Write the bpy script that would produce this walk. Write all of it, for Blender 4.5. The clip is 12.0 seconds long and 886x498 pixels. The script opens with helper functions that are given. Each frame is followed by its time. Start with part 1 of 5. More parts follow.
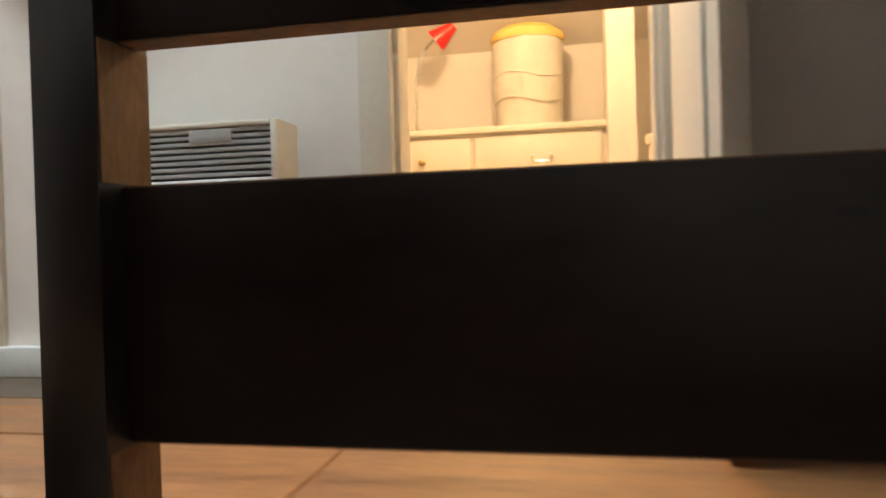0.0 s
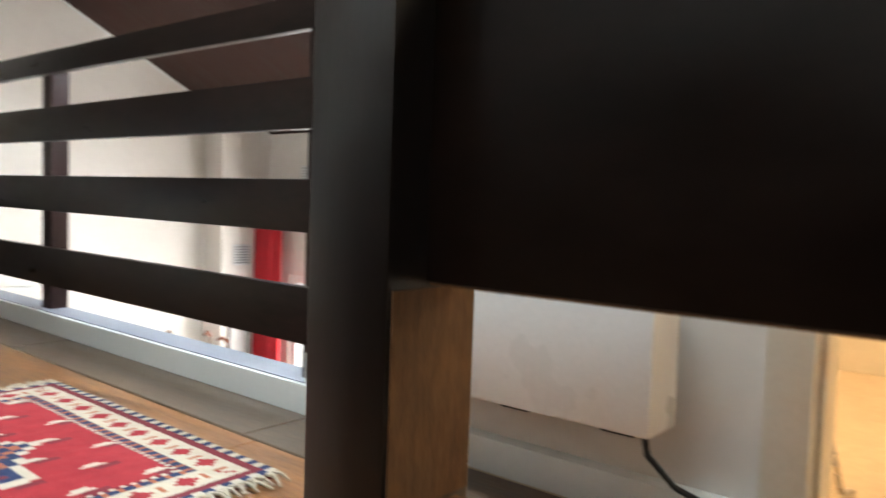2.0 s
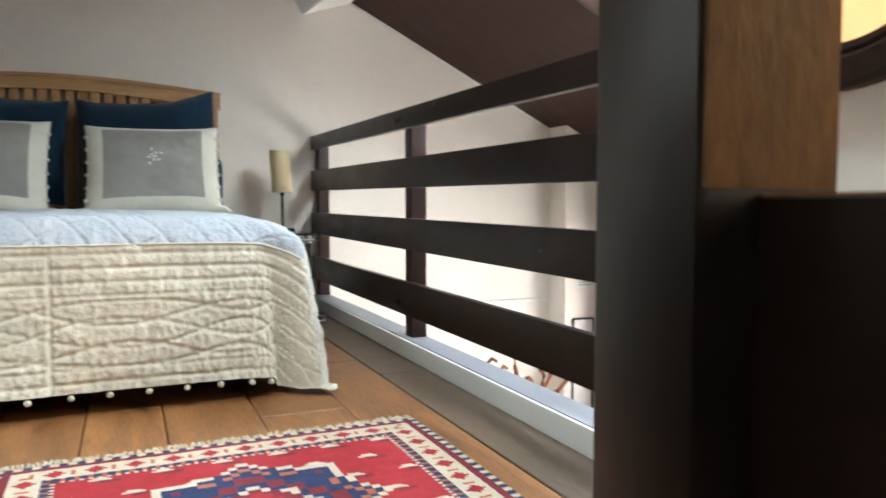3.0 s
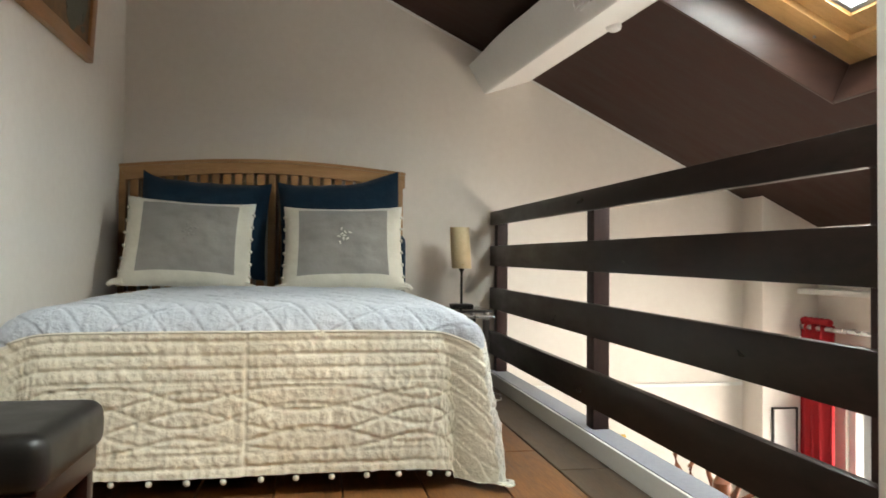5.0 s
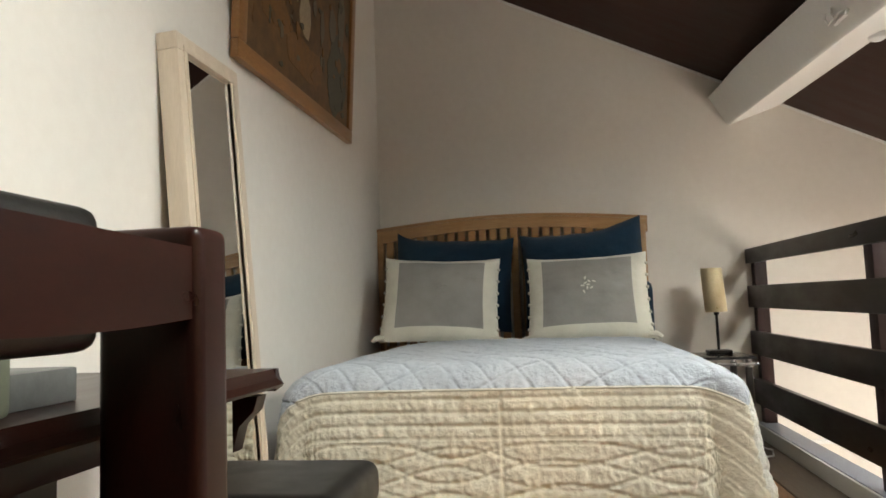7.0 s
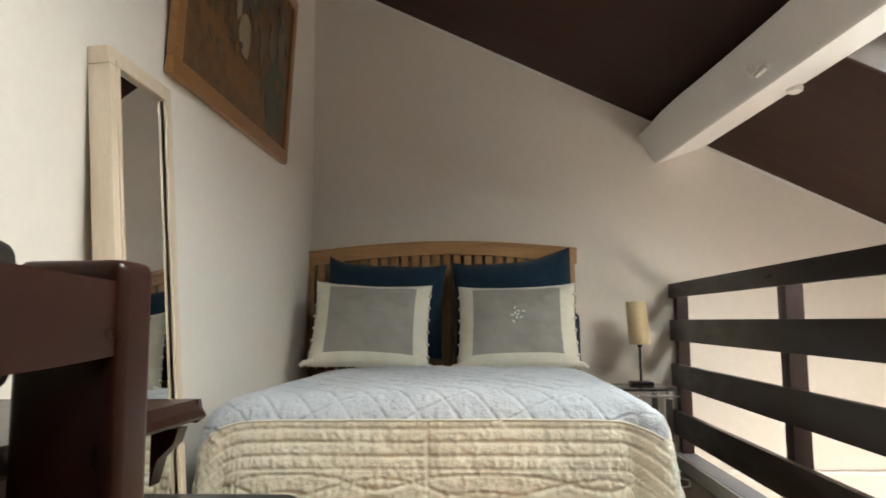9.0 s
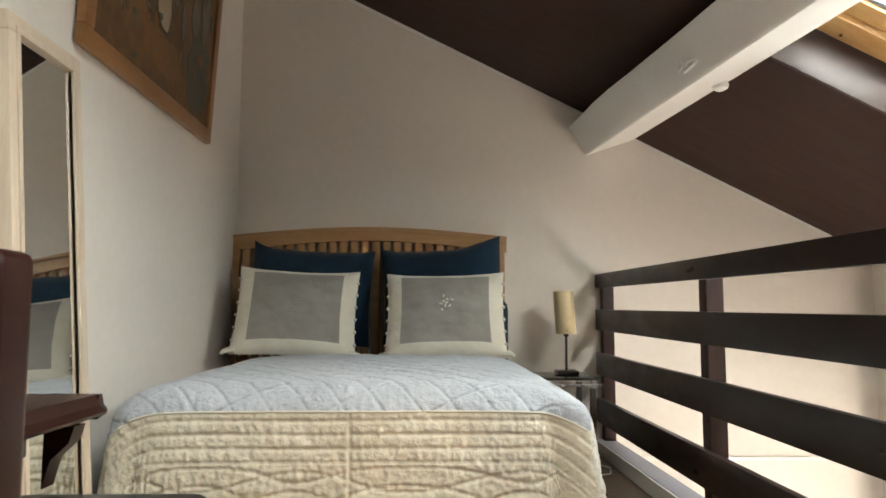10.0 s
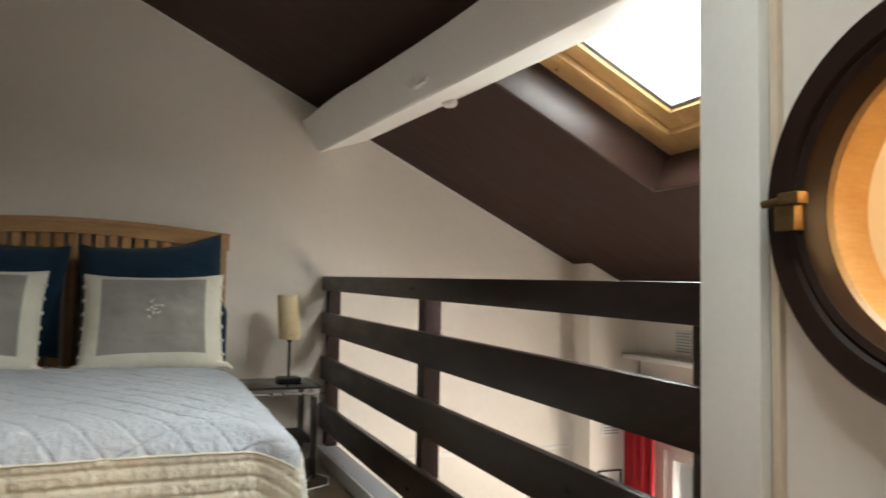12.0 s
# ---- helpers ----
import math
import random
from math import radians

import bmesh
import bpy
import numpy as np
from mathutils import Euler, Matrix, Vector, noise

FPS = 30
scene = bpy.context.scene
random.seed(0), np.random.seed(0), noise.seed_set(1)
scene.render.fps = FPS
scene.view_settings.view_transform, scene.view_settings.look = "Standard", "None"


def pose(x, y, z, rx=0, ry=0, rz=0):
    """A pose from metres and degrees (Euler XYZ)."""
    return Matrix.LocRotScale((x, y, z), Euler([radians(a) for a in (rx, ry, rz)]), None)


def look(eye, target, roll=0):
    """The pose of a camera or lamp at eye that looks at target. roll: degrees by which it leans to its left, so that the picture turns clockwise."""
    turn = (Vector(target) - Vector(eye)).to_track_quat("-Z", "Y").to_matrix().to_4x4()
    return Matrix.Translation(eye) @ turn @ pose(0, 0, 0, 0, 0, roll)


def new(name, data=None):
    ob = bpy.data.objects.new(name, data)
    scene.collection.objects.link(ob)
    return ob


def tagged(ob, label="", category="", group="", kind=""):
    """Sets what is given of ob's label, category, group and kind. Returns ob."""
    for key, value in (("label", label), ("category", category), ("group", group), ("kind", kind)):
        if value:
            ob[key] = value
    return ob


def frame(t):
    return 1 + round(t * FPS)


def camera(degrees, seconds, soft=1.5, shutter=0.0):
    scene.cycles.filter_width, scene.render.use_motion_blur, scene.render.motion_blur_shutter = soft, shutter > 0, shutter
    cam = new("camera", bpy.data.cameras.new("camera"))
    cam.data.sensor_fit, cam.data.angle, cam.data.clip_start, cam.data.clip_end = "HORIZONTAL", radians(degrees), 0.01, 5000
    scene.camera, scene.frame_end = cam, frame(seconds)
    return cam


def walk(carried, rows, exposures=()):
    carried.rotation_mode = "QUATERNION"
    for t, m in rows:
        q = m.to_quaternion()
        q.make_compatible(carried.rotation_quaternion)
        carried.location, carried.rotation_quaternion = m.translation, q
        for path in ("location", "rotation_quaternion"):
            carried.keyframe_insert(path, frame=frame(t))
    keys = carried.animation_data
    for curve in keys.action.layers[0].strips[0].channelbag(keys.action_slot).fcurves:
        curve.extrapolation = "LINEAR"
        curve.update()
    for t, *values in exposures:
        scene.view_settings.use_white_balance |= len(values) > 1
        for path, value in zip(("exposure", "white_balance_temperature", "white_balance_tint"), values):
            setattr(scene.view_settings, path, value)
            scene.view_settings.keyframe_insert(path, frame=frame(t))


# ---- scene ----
cam = camera(62.8, 12.0, soft=1.6, shutter=0.4)
PATH = [
    (0, (0.14, 0.013, 0.249), (2.1, 0.411, 0.228), -1.7),
    (0.5, (0.271, 0.094, 0.297), (2.187, 0.667, 0.347), 2.1),
    (1, (0.319, 0.139, 0.36), (2.171, 0.893, 0.367), 5.6),
    (1.5, (0.337, 0.154, 0.412), (2.117, 1.061, 0.321), 3.8),
    (2, (0.388, 0.146, 0.456), (1.931, 1.413, 0.341), 2.0),
    (2.5, (0.47, 0.185, 0.504), (1.593, 1.834, 0.388), -0.7),
    (3, (0.458, 0.19, 0.563), (1.257, 2.019, 0.443), -0.0),
    (3.5, (0.454, 0.207, 0.598), (1.08, 2.105, 0.507), 1.0),
    (5.5, (0.461, 0.253, 0.66), (0.698, 2.237, 0.742), -0.3),
    (6, (0.451, 0.24, 0.676), (0.551, 2.235, 0.783), -1.15),
    (6.5, (0.446, 0.247, 0.697), (0.354, 2.241, 0.824), -2.0),
    (7, (0.452, 0.237, 0.69), (0.14, 2.206, 0.856), -2.1),
    (9, (0.452, 0.229, 0.715), (0.326, 2.213, 0.934), -0.5),
    (9.5, (0.454, 0.236, 0.717), (0.462, 2.225, 0.922), 0.1),
    (10, (0.468, 0.274, 0.729), (0.526, 2.265, 0.907), 0.1),
    (10.5, (0.482, 0.323, 0.79), (0.625, 2.312, 0.935), -0.1),
    (11, (0.491, 0.362, 0.855), (0.809, 2.332, 0.974), 0.1),
    (11.5, (0.531, 0.363, 0.874), (1.038, 2.294, 0.988), 0.5),
    (12, (0.555, 0.388, 0.878), (1.303, 2.239, 0.993), 1.0),
]
EXPOSURES = [(0, 0.22, 6700, 12), (0.5, 0.35, 6700, 12), (2.5, 0.4, 6400, 10), (3.5, 0.2, 6800, 10), (5.5, 0.1, 7500, 12), (7, 0.0, 7600, 13), (10, 0.06, 7600, 13), (12, -0.28, 7500, 13)]
walk(cam, [(t, look(eye, target, roll)) for t, eye, target, roll in PATH], EXPOSURES)

# ---- world and light ----
world = bpy.data.worlds.new("sky")
scene.world = world
world.use_nodes = True
wn, wl = world.node_tree.nodes, world.node_tree.links
sky = wn.new("ShaderNodeTexSky")
sky.sky_type, sky.sun_disc = "NISHITA", False
sky.sun_elevation, sky.sun_rotation = radians(48), radians(70)
wl.new(sky.outputs[0], wn["Background"].inputs[0])
wn["Background"].inputs[1].default_value = 0.15
sun = new("sun", bpy.data.lights.new("sun", "SUN"))
sun.data.energy, sun.data.angle, sun.data.color = 0.8, radians(20), (1, 0.95, 0.88)
sun.matrix_world = look((6, 3, 8), (0, 0.8, 0))


def area_lamp(name, eye, target, size_x, size_y, watts, colour):
    ob = new(name, bpy.data.lights.new(name, "AREA"))
    ob.data.shape, ob.data.size, ob.data.size_y = "RECTANGLE", size_x, size_y
    ob.data.energy, ob.data.color = watts, colour
    ob.matrix_world = look(eye, target)
    return ob


def bulb_light(name, place, watts, colour, radius):
    ob = new(name, bpy.data.lights.new(name, "POINT"))
    ob.data.energy, ob.data.color, ob.data.shadow_soft_size = watts, colour, radius
    ob.location = place
    return ob


# ---- measures of the place ----
LEFT, BACK, RAIL, EAVE, REAR = -0.53, 4.2, 1.41, 3.3, -1.7
LOW = -2.45                      # floor of the room below
SLOPE = 0.494


def roof_z(x):
    return 2.512 - SLOPE * x


ROOF_ANGLE = math.atan(SLOPE)
SKY_X0, SKY_X1, SKY_Y0, SKY_Y1 = 1.62, 2.46, 1.66, 2.80
TOP_X0, TOP_X1, TOP_Y0, TOP_Y1 = 0.62, 1.22, 0.45, 1.35

# daylight that enters by the openings
n = Vector((math.sin(ROOF_ANGLE), 0, math.cos(ROOF_ANGLE)))
mid = Vector(((SKY_X0 + SKY_X1) / 2, (SKY_Y0 + SKY_Y1) / 2, roof_z((SKY_X0 + SKY_X1) / 2)))
area_lamp("skylight_daylight", mid + n * 0.42, mid, 1.5, 1.3, 185, (0.84, 0.96, 1.0))
mid2 = Vector(((TOP_X0 + TOP_X1) / 2, (TOP_Y0 + TOP_Y1) / 2, roof_z((TOP_X0 + TOP_X1) / 2)))
area_lamp("stair_skylight_daylight", mid2 + n * 0.5, mid2, 1.25, 1.25, 172, (0.80, 0.94, 1.0))
area_lamp("window_daylight", (EAVE + 0.12, 2.9, -0.85), (0, 2.9, -0.9), 1.5, 1.4, 54, (1.0, 0.95, 0.91))
bulb_light("washroom_light", (2.0, 0.22, 1.26), 29, (1.0, 0.67, 0.35), 0.06)


# ---- materials ----
def noise_node(nt, scale, detail=4, rough=0.6, stretch=(1, 1, 1), coord="Object"):
    tc, mp = nt.nodes.new("ShaderNodeTexCoord"), nt.nodes.new("ShaderNodeMapping")
    no = nt.nodes.new("ShaderNodeTexNoise")
    mp.inputs["Scale"].default_value = stretch
    no.inputs["Scale"].default_value, no.inputs["Detail"].default_value = scale, detail
    no.inputs["Roughness"].default_value = rough
    nt.links.new(tc.outputs[coord], mp.inputs[0])
    nt.links.new(mp.outputs[0], no.inputs["Vector"])
    return no


def material(name, a, b, rough=0.6, scale=8, fine=60, stretch=(1, 1, 1), bump=0.15, metal=0.0, depth=0.002,
             rough_span=0.15, vary=0.0, coat=0.0, spec=0.5):
    """Two-scale procedural surface: broad stains between colours a and b, fine grain, relief and uneven gloss."""
    m = bpy.data.materials.new(name)
    m.use_nodes = True
    nt = m.node_tree
    p = nt.nodes["Principled BSDF"]
    broad, grain = noise_node(nt, scale, 3, 0.55, stretch), noise_node(nt, fine, 5, 0.65, stretch)
    mix, ramp = nt.nodes.new("ShaderNodeMath"), nt.nodes.new("ShaderNodeValToRGB")
    mix.operation = "MULTIPLY_ADD"
    mix.inputs[1].default_value = 0.45
    nt.links.new(grain.outputs["Fac"], mix.inputs[0])
    half = nt.nodes.new("ShaderNodeMath")
    half.operation = "MULTIPLY"
    half.inputs[1].default_value = 0.55
    nt.links.new(broad.outputs["Fac"], half.inputs[0])
    nt.links.new(half.outputs[0], mix.inputs[2])
    ramp.color_ramp.elements[0].position, ramp.color_ramp.elements[1].position = 0.33, 0.67
    ramp.color_ramp.elements[0].color, ramp.color_ramp.elements[1].color = (*a, 1), (*b, 1)
    nt.links.new(mix.outputs[0], ramp.inputs[0])
    colour = ramp.outputs[0]
    if vary:
        info, hsv = nt.nodes.new("ShaderNodeObjectInfo"), nt.nodes.new("ShaderNodeHueSaturation")
        span = nt.nodes.new("ShaderNodeMapRange")
        span.inputs["To Min"].default_value, span.inputs["To Max"].default_value = 1 - vary, 1 + vary
        nt.links.new(info.outputs["Random"], span.inputs[0])
        nt.links.new(span.outputs[0], hsv.inputs["Value"])
        nt.links.new(colour, hsv.inputs["Color"])
        colour = hsv.outputs[0]
    nt.links.new(colour, p.inputs["Base Color"])
    rr = nt.nodes.new("ShaderNodeMapRange")
    rr.inputs["To Min"].default_value, rr.inputs["To Max"].default_value = max(0.03, rough - rough_span), min(1, rough + rough_span)
    nt.links.new(broad.outputs["Fac"], rr.inputs[0])
    nt.links.new(rr.outputs[0], p.inputs["Roughness"])
    p.inputs["Metallic"].default_value = metal
    p.inputs["Coat Weight"].default_value = coat
    p.inputs["Specular IOR Level"].default_value = spec
    if bump:
        bp = nt.nodes.new("ShaderNodeBump")
        bp.inputs["Strength"].default_value, bp.inputs["Distance"].default_value = bump, depth
        nt.links.new(grain.outputs["Fac"], bp.inputs["Height"])
        nt.links.new(bp.outputs[0], p.inputs["Normal"])
    return m


def glass_material(name, tint=(1, 1, 1)):
    m = bpy.data.materials.new(name)
    m.use_nodes = True
    p = m.node_tree.nodes["Principled BSDF"]
    p.inputs["Base Color"].default_value = (*tint, 1)
    p.inputs["Transmission Weight"].default_value, p.inputs["Roughness"].default_value = 1.0, 0.02
    p.inputs["IOR"].default_value = 1.05
    return m


def glow_material(name, colour, strength):
    m = bpy.data.materials.new(name)
    m.use_nodes = True
    p = m.node_tree.nodes["Principled BSDF"]
    p.inputs["Base Color"].default_value = (*colour, 1)
    p.inputs["Emission Color"].default_value = (*colour, 1)
    p.inputs["Emission Strength"].default_value = strength
    return m


PLASTER = material("white plaster", (0.69, 0.645, 0.59), (0.75, 0.71, 0.655), 0.85, 1.4, 26, bump=0.16, depth=0.003)
PAINT = material("white gloss paint", (0.70, 0.705, 0.68), (0.77, 0.775, 0.75), 0.42, 3, 60, bump=0.05)
CREAM = material("cream paint", (0.66, 0.62, 0.52), (0.76, 0.72, 0.62), 0.4, 5, 90, bump=0.06)
ROOFBOARD = material("brown stained ceiling board", (0.024, 0.0098, 0.0070), (0.044, 0.0182, 0.0130), 0.6, 3, 25, (1, 6, 1), 0.2, spec=0.2)
DARKWOOD = material("dark stained wood", (0.0065, 0.0036, 0.0028), (0.020, 0.0112, 0.0088), 0.36, 5, 22, (2.2, 0.7, 2.2), 0.10, depth=0.0015, rough_span=0.22, vary=0.12, spec=0.20)
DARKPOST = material("dark stained post wood", (0.006, 0.0045, 0.0042), (0.018, 0.0125, 0.011), 0.34, 5, 30, (3, 3, 0.6), 0.14, depth=0.0015, rough_span=0.18, spec=0.75)
# lighter, redder than DARKPOST: skylight on the railing posts put into the colour
RAILPOST = material("stained post wood lit brown", (0.020, 0.0095, 0.0090), (0.040, 0.0195, 0.0180), 0.45, 6, 40, (4, 4, 0.5), 0.3, spec=0.25)
REDWOOD = material("red varnished wood", (0.011, 0.0027, 0.0018), (0.025, 0.0060, 0.0038), 0.30, 5, 60, (6, 0.7, 2), 0.08, rough_span=0.06, spec=0.26)
PLANKWOOD = material("old floor plank wood", (0.13, 0.050, 0.018), (0.40, 0.175, 0.064), 0.40, 5, 30, (5, 0.5, 5), 0.25, vary=0.16)
EDGEWOOD = material("worn grey edge plank", (0.075, 0.050, 0.034), (0.17, 0.115, 0.075), 0.45, 5, 30, (5, 0.5, 5), 0.3)
PINE = material("varnished pine", (0.52, 0.30, 0.11), (0.68, 0.43, 0.19), 0.35, 6, 40, (1, 6, 3), 0.1)
OAK = material("honey oak", (0.30, 0.155, 0.06), (0.45, 0.255, 0.115), 0.4, 6, 45, (0.6, 5, 5), 0.12)
FRAMEWOOD = material("brown picture frame wood", (0.22, 0.10, 0.035), (0.34, 0.17, 0.07), 0.35, 8, 50, (5, 1, 5), 0.1)
PALEWOOD = material("pale limed wood", (0.56, 0.45, 0.34), (0.68, 0.57, 0.45), 0.45, 6, 45, (6, 6, 0.7), 0.1)
TILE = material("washroom floor", (0.50, 0.40, 0.28), (0.62, 0.52, 0.38), 0.5, 7, 50, bump=0.15)
METAL = material("brushed steel", (0.45, 0.45, 0.46), (0.6, 0.6, 0.6), 0.28, 20, 120, bump=0.05, metal=1.0)
BRASS = material("worn brass", (0.42, 0.28, 0.09), (0.62, 0.44, 0.17), 0.3, 20, 120, bump=0.05, metal=1.0)
BLACK = material("black plastic", (0.008, 0.008, 0.008), (0.016, 0.015, 0.014), 0.4, 20, 120, bump=0.05)
GRILLE = material("grey louvre metal", (0.34, 0.35, 0.35), (0.42, 0.43, 0.43), 0.4, 20, 120, bump=0.03)
ENAMEL = material("white enamel", (0.72, 0.73, 0.72), (0.80, 0.81, 0.80), 0.28, 6, 120, bump=0.02)
RED = material("red curtain cloth", (0.30, 0.006, 0.012), (0.46, 0.014, 0.022), 0.85, 10, 220, bump=0.25)
LEATHER = material("black leather", (0.007, 0.006, 0.0055), (0.015, 0.0135, 0.012), 0.36, 12, 240, bump=0.3, depth=0.001, spec=0.35)
LOWFLOOR = material("terracotta floor below", (0.24, 0.12, 0.07), (0.34, 0.19, 0.11), 0.5, 6, 40, bump=0.1)


# ---- mesh helpers ----
def box(bm, x0, x1, y0, y1, z0, z1, bevel=0.0, m=None, segments=2):
    r = bmesh.ops.create_cube(bm, size=1)
    vs = r["verts"]
    for v in vs:
        v.co = Vector((x0 + (v.co.x + 0.5) * (x1 - x0), y0 + (v.co.y + 0.5) * (y1 - y0), z0 + (v.co.z + 0.5) * (z1 - z0)))
    if bevel:
        es = list({e for v in vs for e in v.link_edges})
        r = bmesh.ops.bevel(bm, geom=es, offset=bevel, segments=segments, profile=0.6, affect="EDGES")
        vs = list({v for f in r["faces"] for v in f.verts} | {v for v in vs if v.is_valid})
    if m is not None:
        bmesh.ops.transform(bm, matrix=m, verts=[v for v in vs if v.is_valid])
    return vs


def tube(bm, a, b, ra, rb=None, sides=14):
    a, b = Vector(a), Vector(b)
    q = (b - a).to_track_quat("Z", "Y").to_matrix().to_4x4()
    r = bmesh.ops.create_cone(bm, cap_ends=True, segments=sides, radius1=ra, radius2=ra if rb is None else rb, depth=(b - a).length)
    bmesh.ops.transform(bm, matrix=Matrix.Translation((a + b) / 2) @ q, verts=r["verts"])


def pipe(bm, points, radius, sides=8):
    """A bent bar: rings swept along points. radius: a number or one for each point."""
    pts = [Vector(p) for p in points]
    rings = []
    for i, p in enumerate(pts):
        d = (pts[min(i + 1, len(pts) - 1)] - pts[max(i - 1, 0)]).normalized()
        q = d.to_track_quat("Z", "Y")
        r = radius[i] if isinstance(radius, (list, tuple)) else radius
        rings.append([bm.verts.new(p + q @ Vector((r * math.cos(k * math.tau / sides), r * math.sin(k * math.tau / sides), 0))) for k in range(sides)])
    for a, b in zip(rings, rings[1:]):
        for k in range(sides):
            bm.faces.new((a[k], a[(k + 1) % sides], b[(k + 1) % sides], b[k]))
    bm.faces.new(rings[0][::-1])
    bm.faces.new(rings[-1])


def lathe(bm, profile, centre, sides=28):
    """Turned shape from (radius, height) pairs."""
    cx, cy, cz = centre
    rings = [[bm.verts.new((cx + r * math.cos(k * math.tau / sides), cy + r * math.sin(k * math.tau / sides), cz + h)) for k in range(sides)] for r, h in profile]
    for a, b in zip(rings, rings[1:]):
        for k in range(sides):
            bm.faces.new((a[k], a[(k + 1) % sides], b[(k + 1) % sides], b[k]))
    bm.faces.new(rings[0][::-1])
    bm.faces.new(rings[-1])


def prism(bm, outline, axis, a, b):
    """An outline of (u, v) pairs drawn out along axis from a to b. u, v run along the other two axes in order."""
    def at(u, v, w):
        return {"x": (w, u, v), "y": (u, w, v), "z": (u, v, w)}[axis]
    one = [bm.verts.new(at(u, v, a)) for u, v in outline]
    two = [bm.verts.new(at(u, v, b)) for u, v in outline]
    bm.faces.new(one)
    bm.faces.new(two[::-1])
    for i in range(len(one)):
        j = (i + 1) % len(one)
        bm.faces.new((one[j], one[i], two[i], two[j]))
    bmesh.ops.recalc_face_normals(bm, faces=bm.faces)


def smooth_flat(me, angle=35):
    me.shade_smooth()
    me.set_sharp_from_angle(angle=radians(angle))


def mesh_of(name, bm, mat, angle=35):
    me = bpy.data.meshes.new(name)
    bm.to_mesh(me)
    bm.free()
    me.materials.append(mat)
    smooth_flat(me, angle)
    return me


def part(name, bm, mat, parent=None, label="", angle=35):
    """One mesh object, under a thing or a part when parent is given."""
    ob = new(name, mesh_of(name, bm, mat, angle))
    if parent is not None:
        ob.parent = parent
    return tagged(ob, label)


def block(name, spans, mat, parent=None, bevel=0.0, label="", m=None):
    bm = bmesh.new()
    box(bm, *spans, bevel, m)
    return part(name, bm, mat, parent, label)


def structure(name, bm, mat, label, category):
    return tagged(part(name, bm, mat), label, category, kind="structure")


def thing(name, label, category, at=(0, 0, 0), group=""):
    """An Empty at the base of a thing; its parts are built in world coordinates."""
    ob = new(name)
    ob.empty_display_size = 0.05
    return tagged(ob, label, category, group)


# ---- structure ----
bm = bmesh.new()                                        # gable wall, as high as the roof
prism(bm, [(LEFT - 0.2, LOW), (EAVE + 0.2, LOW), (EAVE + 0.2, roof_z(EAVE + 0.2) + 0.06), (LEFT - 0.2, roof_z(LEFT - 0.2) + 0.06)], "y", BACK, BACK + 0.2)
structure("wall_north", bm, PLASTER, "off-white roughly plastered gable wall under the roof slope", "wall")
bm = bmesh.new()
box(bm, LEFT - 0.2, LEFT, REAR - 0.2, BACK, LOW, roof_z(LEFT) + 0.05)
structure("wall_west", bm, PLASTER, "white plastered side wall", "wall")
bm = bmesh.new()
prism(bm, [(LEFT - 0.2, LOW), (EAVE + 0.2, LOW), (EAVE + 0.2, roof_z(EAVE + 0.2) + 0.06), (LEFT - 0.2, roof_z(LEFT - 0.2) + 0.06)], "y", REAR - 0.2, REAR)
structure("wall_south", bm, PLASTER, "plain white plastered end wall", "wall")
WIN_Y0, WIN_Y1, WIN_Z0, WIN_Z1 = 2.35, 3.78, -1.55, 0.0
bm = bmesh.new()                                        # eaves wall with the window of the room below
for y0, y1, z0, z1 in ((REAR, WIN_Y0, LOW, 1.0), (WIN_Y1, BACK, LOW, 1.0), (WIN_Y0, WIN_Y1, LOW, WIN_Z0), (WIN_Y0, WIN_Y1, WIN_Z1, 1.0)):
    box(bm, EAVE, EAVE + 0.2, y0, y1, z0, z1)
structure("wall_east", bm, PLASTER, "white plastered eaves wall of the room below", "wall")
bm = bmesh.new()
box(bm, 2.95, EAVE, 4.0, BACK, LOW, roof_z(2.95) + 0.05)
structure("wall_pier", bm, PLASTER, "white plastered pier in the room corner", "wall")

bm = bmesh.new()                                        # roof: four slabs round the skylight, one mesh


def roof_slab(bm, x0, x1, y0, y1, t=0.24):
    vs = [bm.verts.new((x + d * n.x, y, roof_z(x) + d * n.z)) for d in (0, t) for x, y in ((x0, y0), (x1, y0), (x1, y1), (x0, y1))]
    for f in ((3, 2, 1, 0), (4, 5, 6, 7), (0, 1, 5, 4), (1, 2, 6, 5), (2, 3, 7, 6), (3, 0, 4, 7)):
        bm.faces.new([vs[i] for i in f])


for s in ((LEFT - 0.25, TOP_X0, REAR - 0.2, BACK + 0.2), (TOP_X0, TOP_X1, REAR - 0.2, TOP_Y0), (TOP_X0, TOP_X1, TOP_Y1, BACK + 0.2), (TOP_X1, SKY_X0, REAR - 0.2, BACK + 0.2),
          (SKY_X1, EAVE + 0.3, REAR - 0.2, BACK + 0.2), (SKY_X0, SKY_X1, REAR - 0.2, SKY_Y0), (SKY_X0, SKY_X1, SKY_Y1, BACK + 0.2)):
    roof_slab(bm, *s)
structure("ceiling", bm, ROOFBOARD, "sloping dark brown stained board ceiling", "ceiling")

# white trim where the roof meets the gable wall
bm = bmesh.new()
vs = [bm.verts.new((x, y, roof_z(x) - d)) for y in (BACK - 0.006, BACK + 0.002) for d in (0.0, 0.014) for x in (LEFT, EAVE)]
for f in ((0, 1, 3, 2), (4, 6, 7, 5), (2, 3, 7, 6), (0, 4, 5, 1)):
    bm.faces.new([vs[i] for i in f])
structure("trim", bm, PAINT, "thin white caulk line along the ceiling edge", "trim")

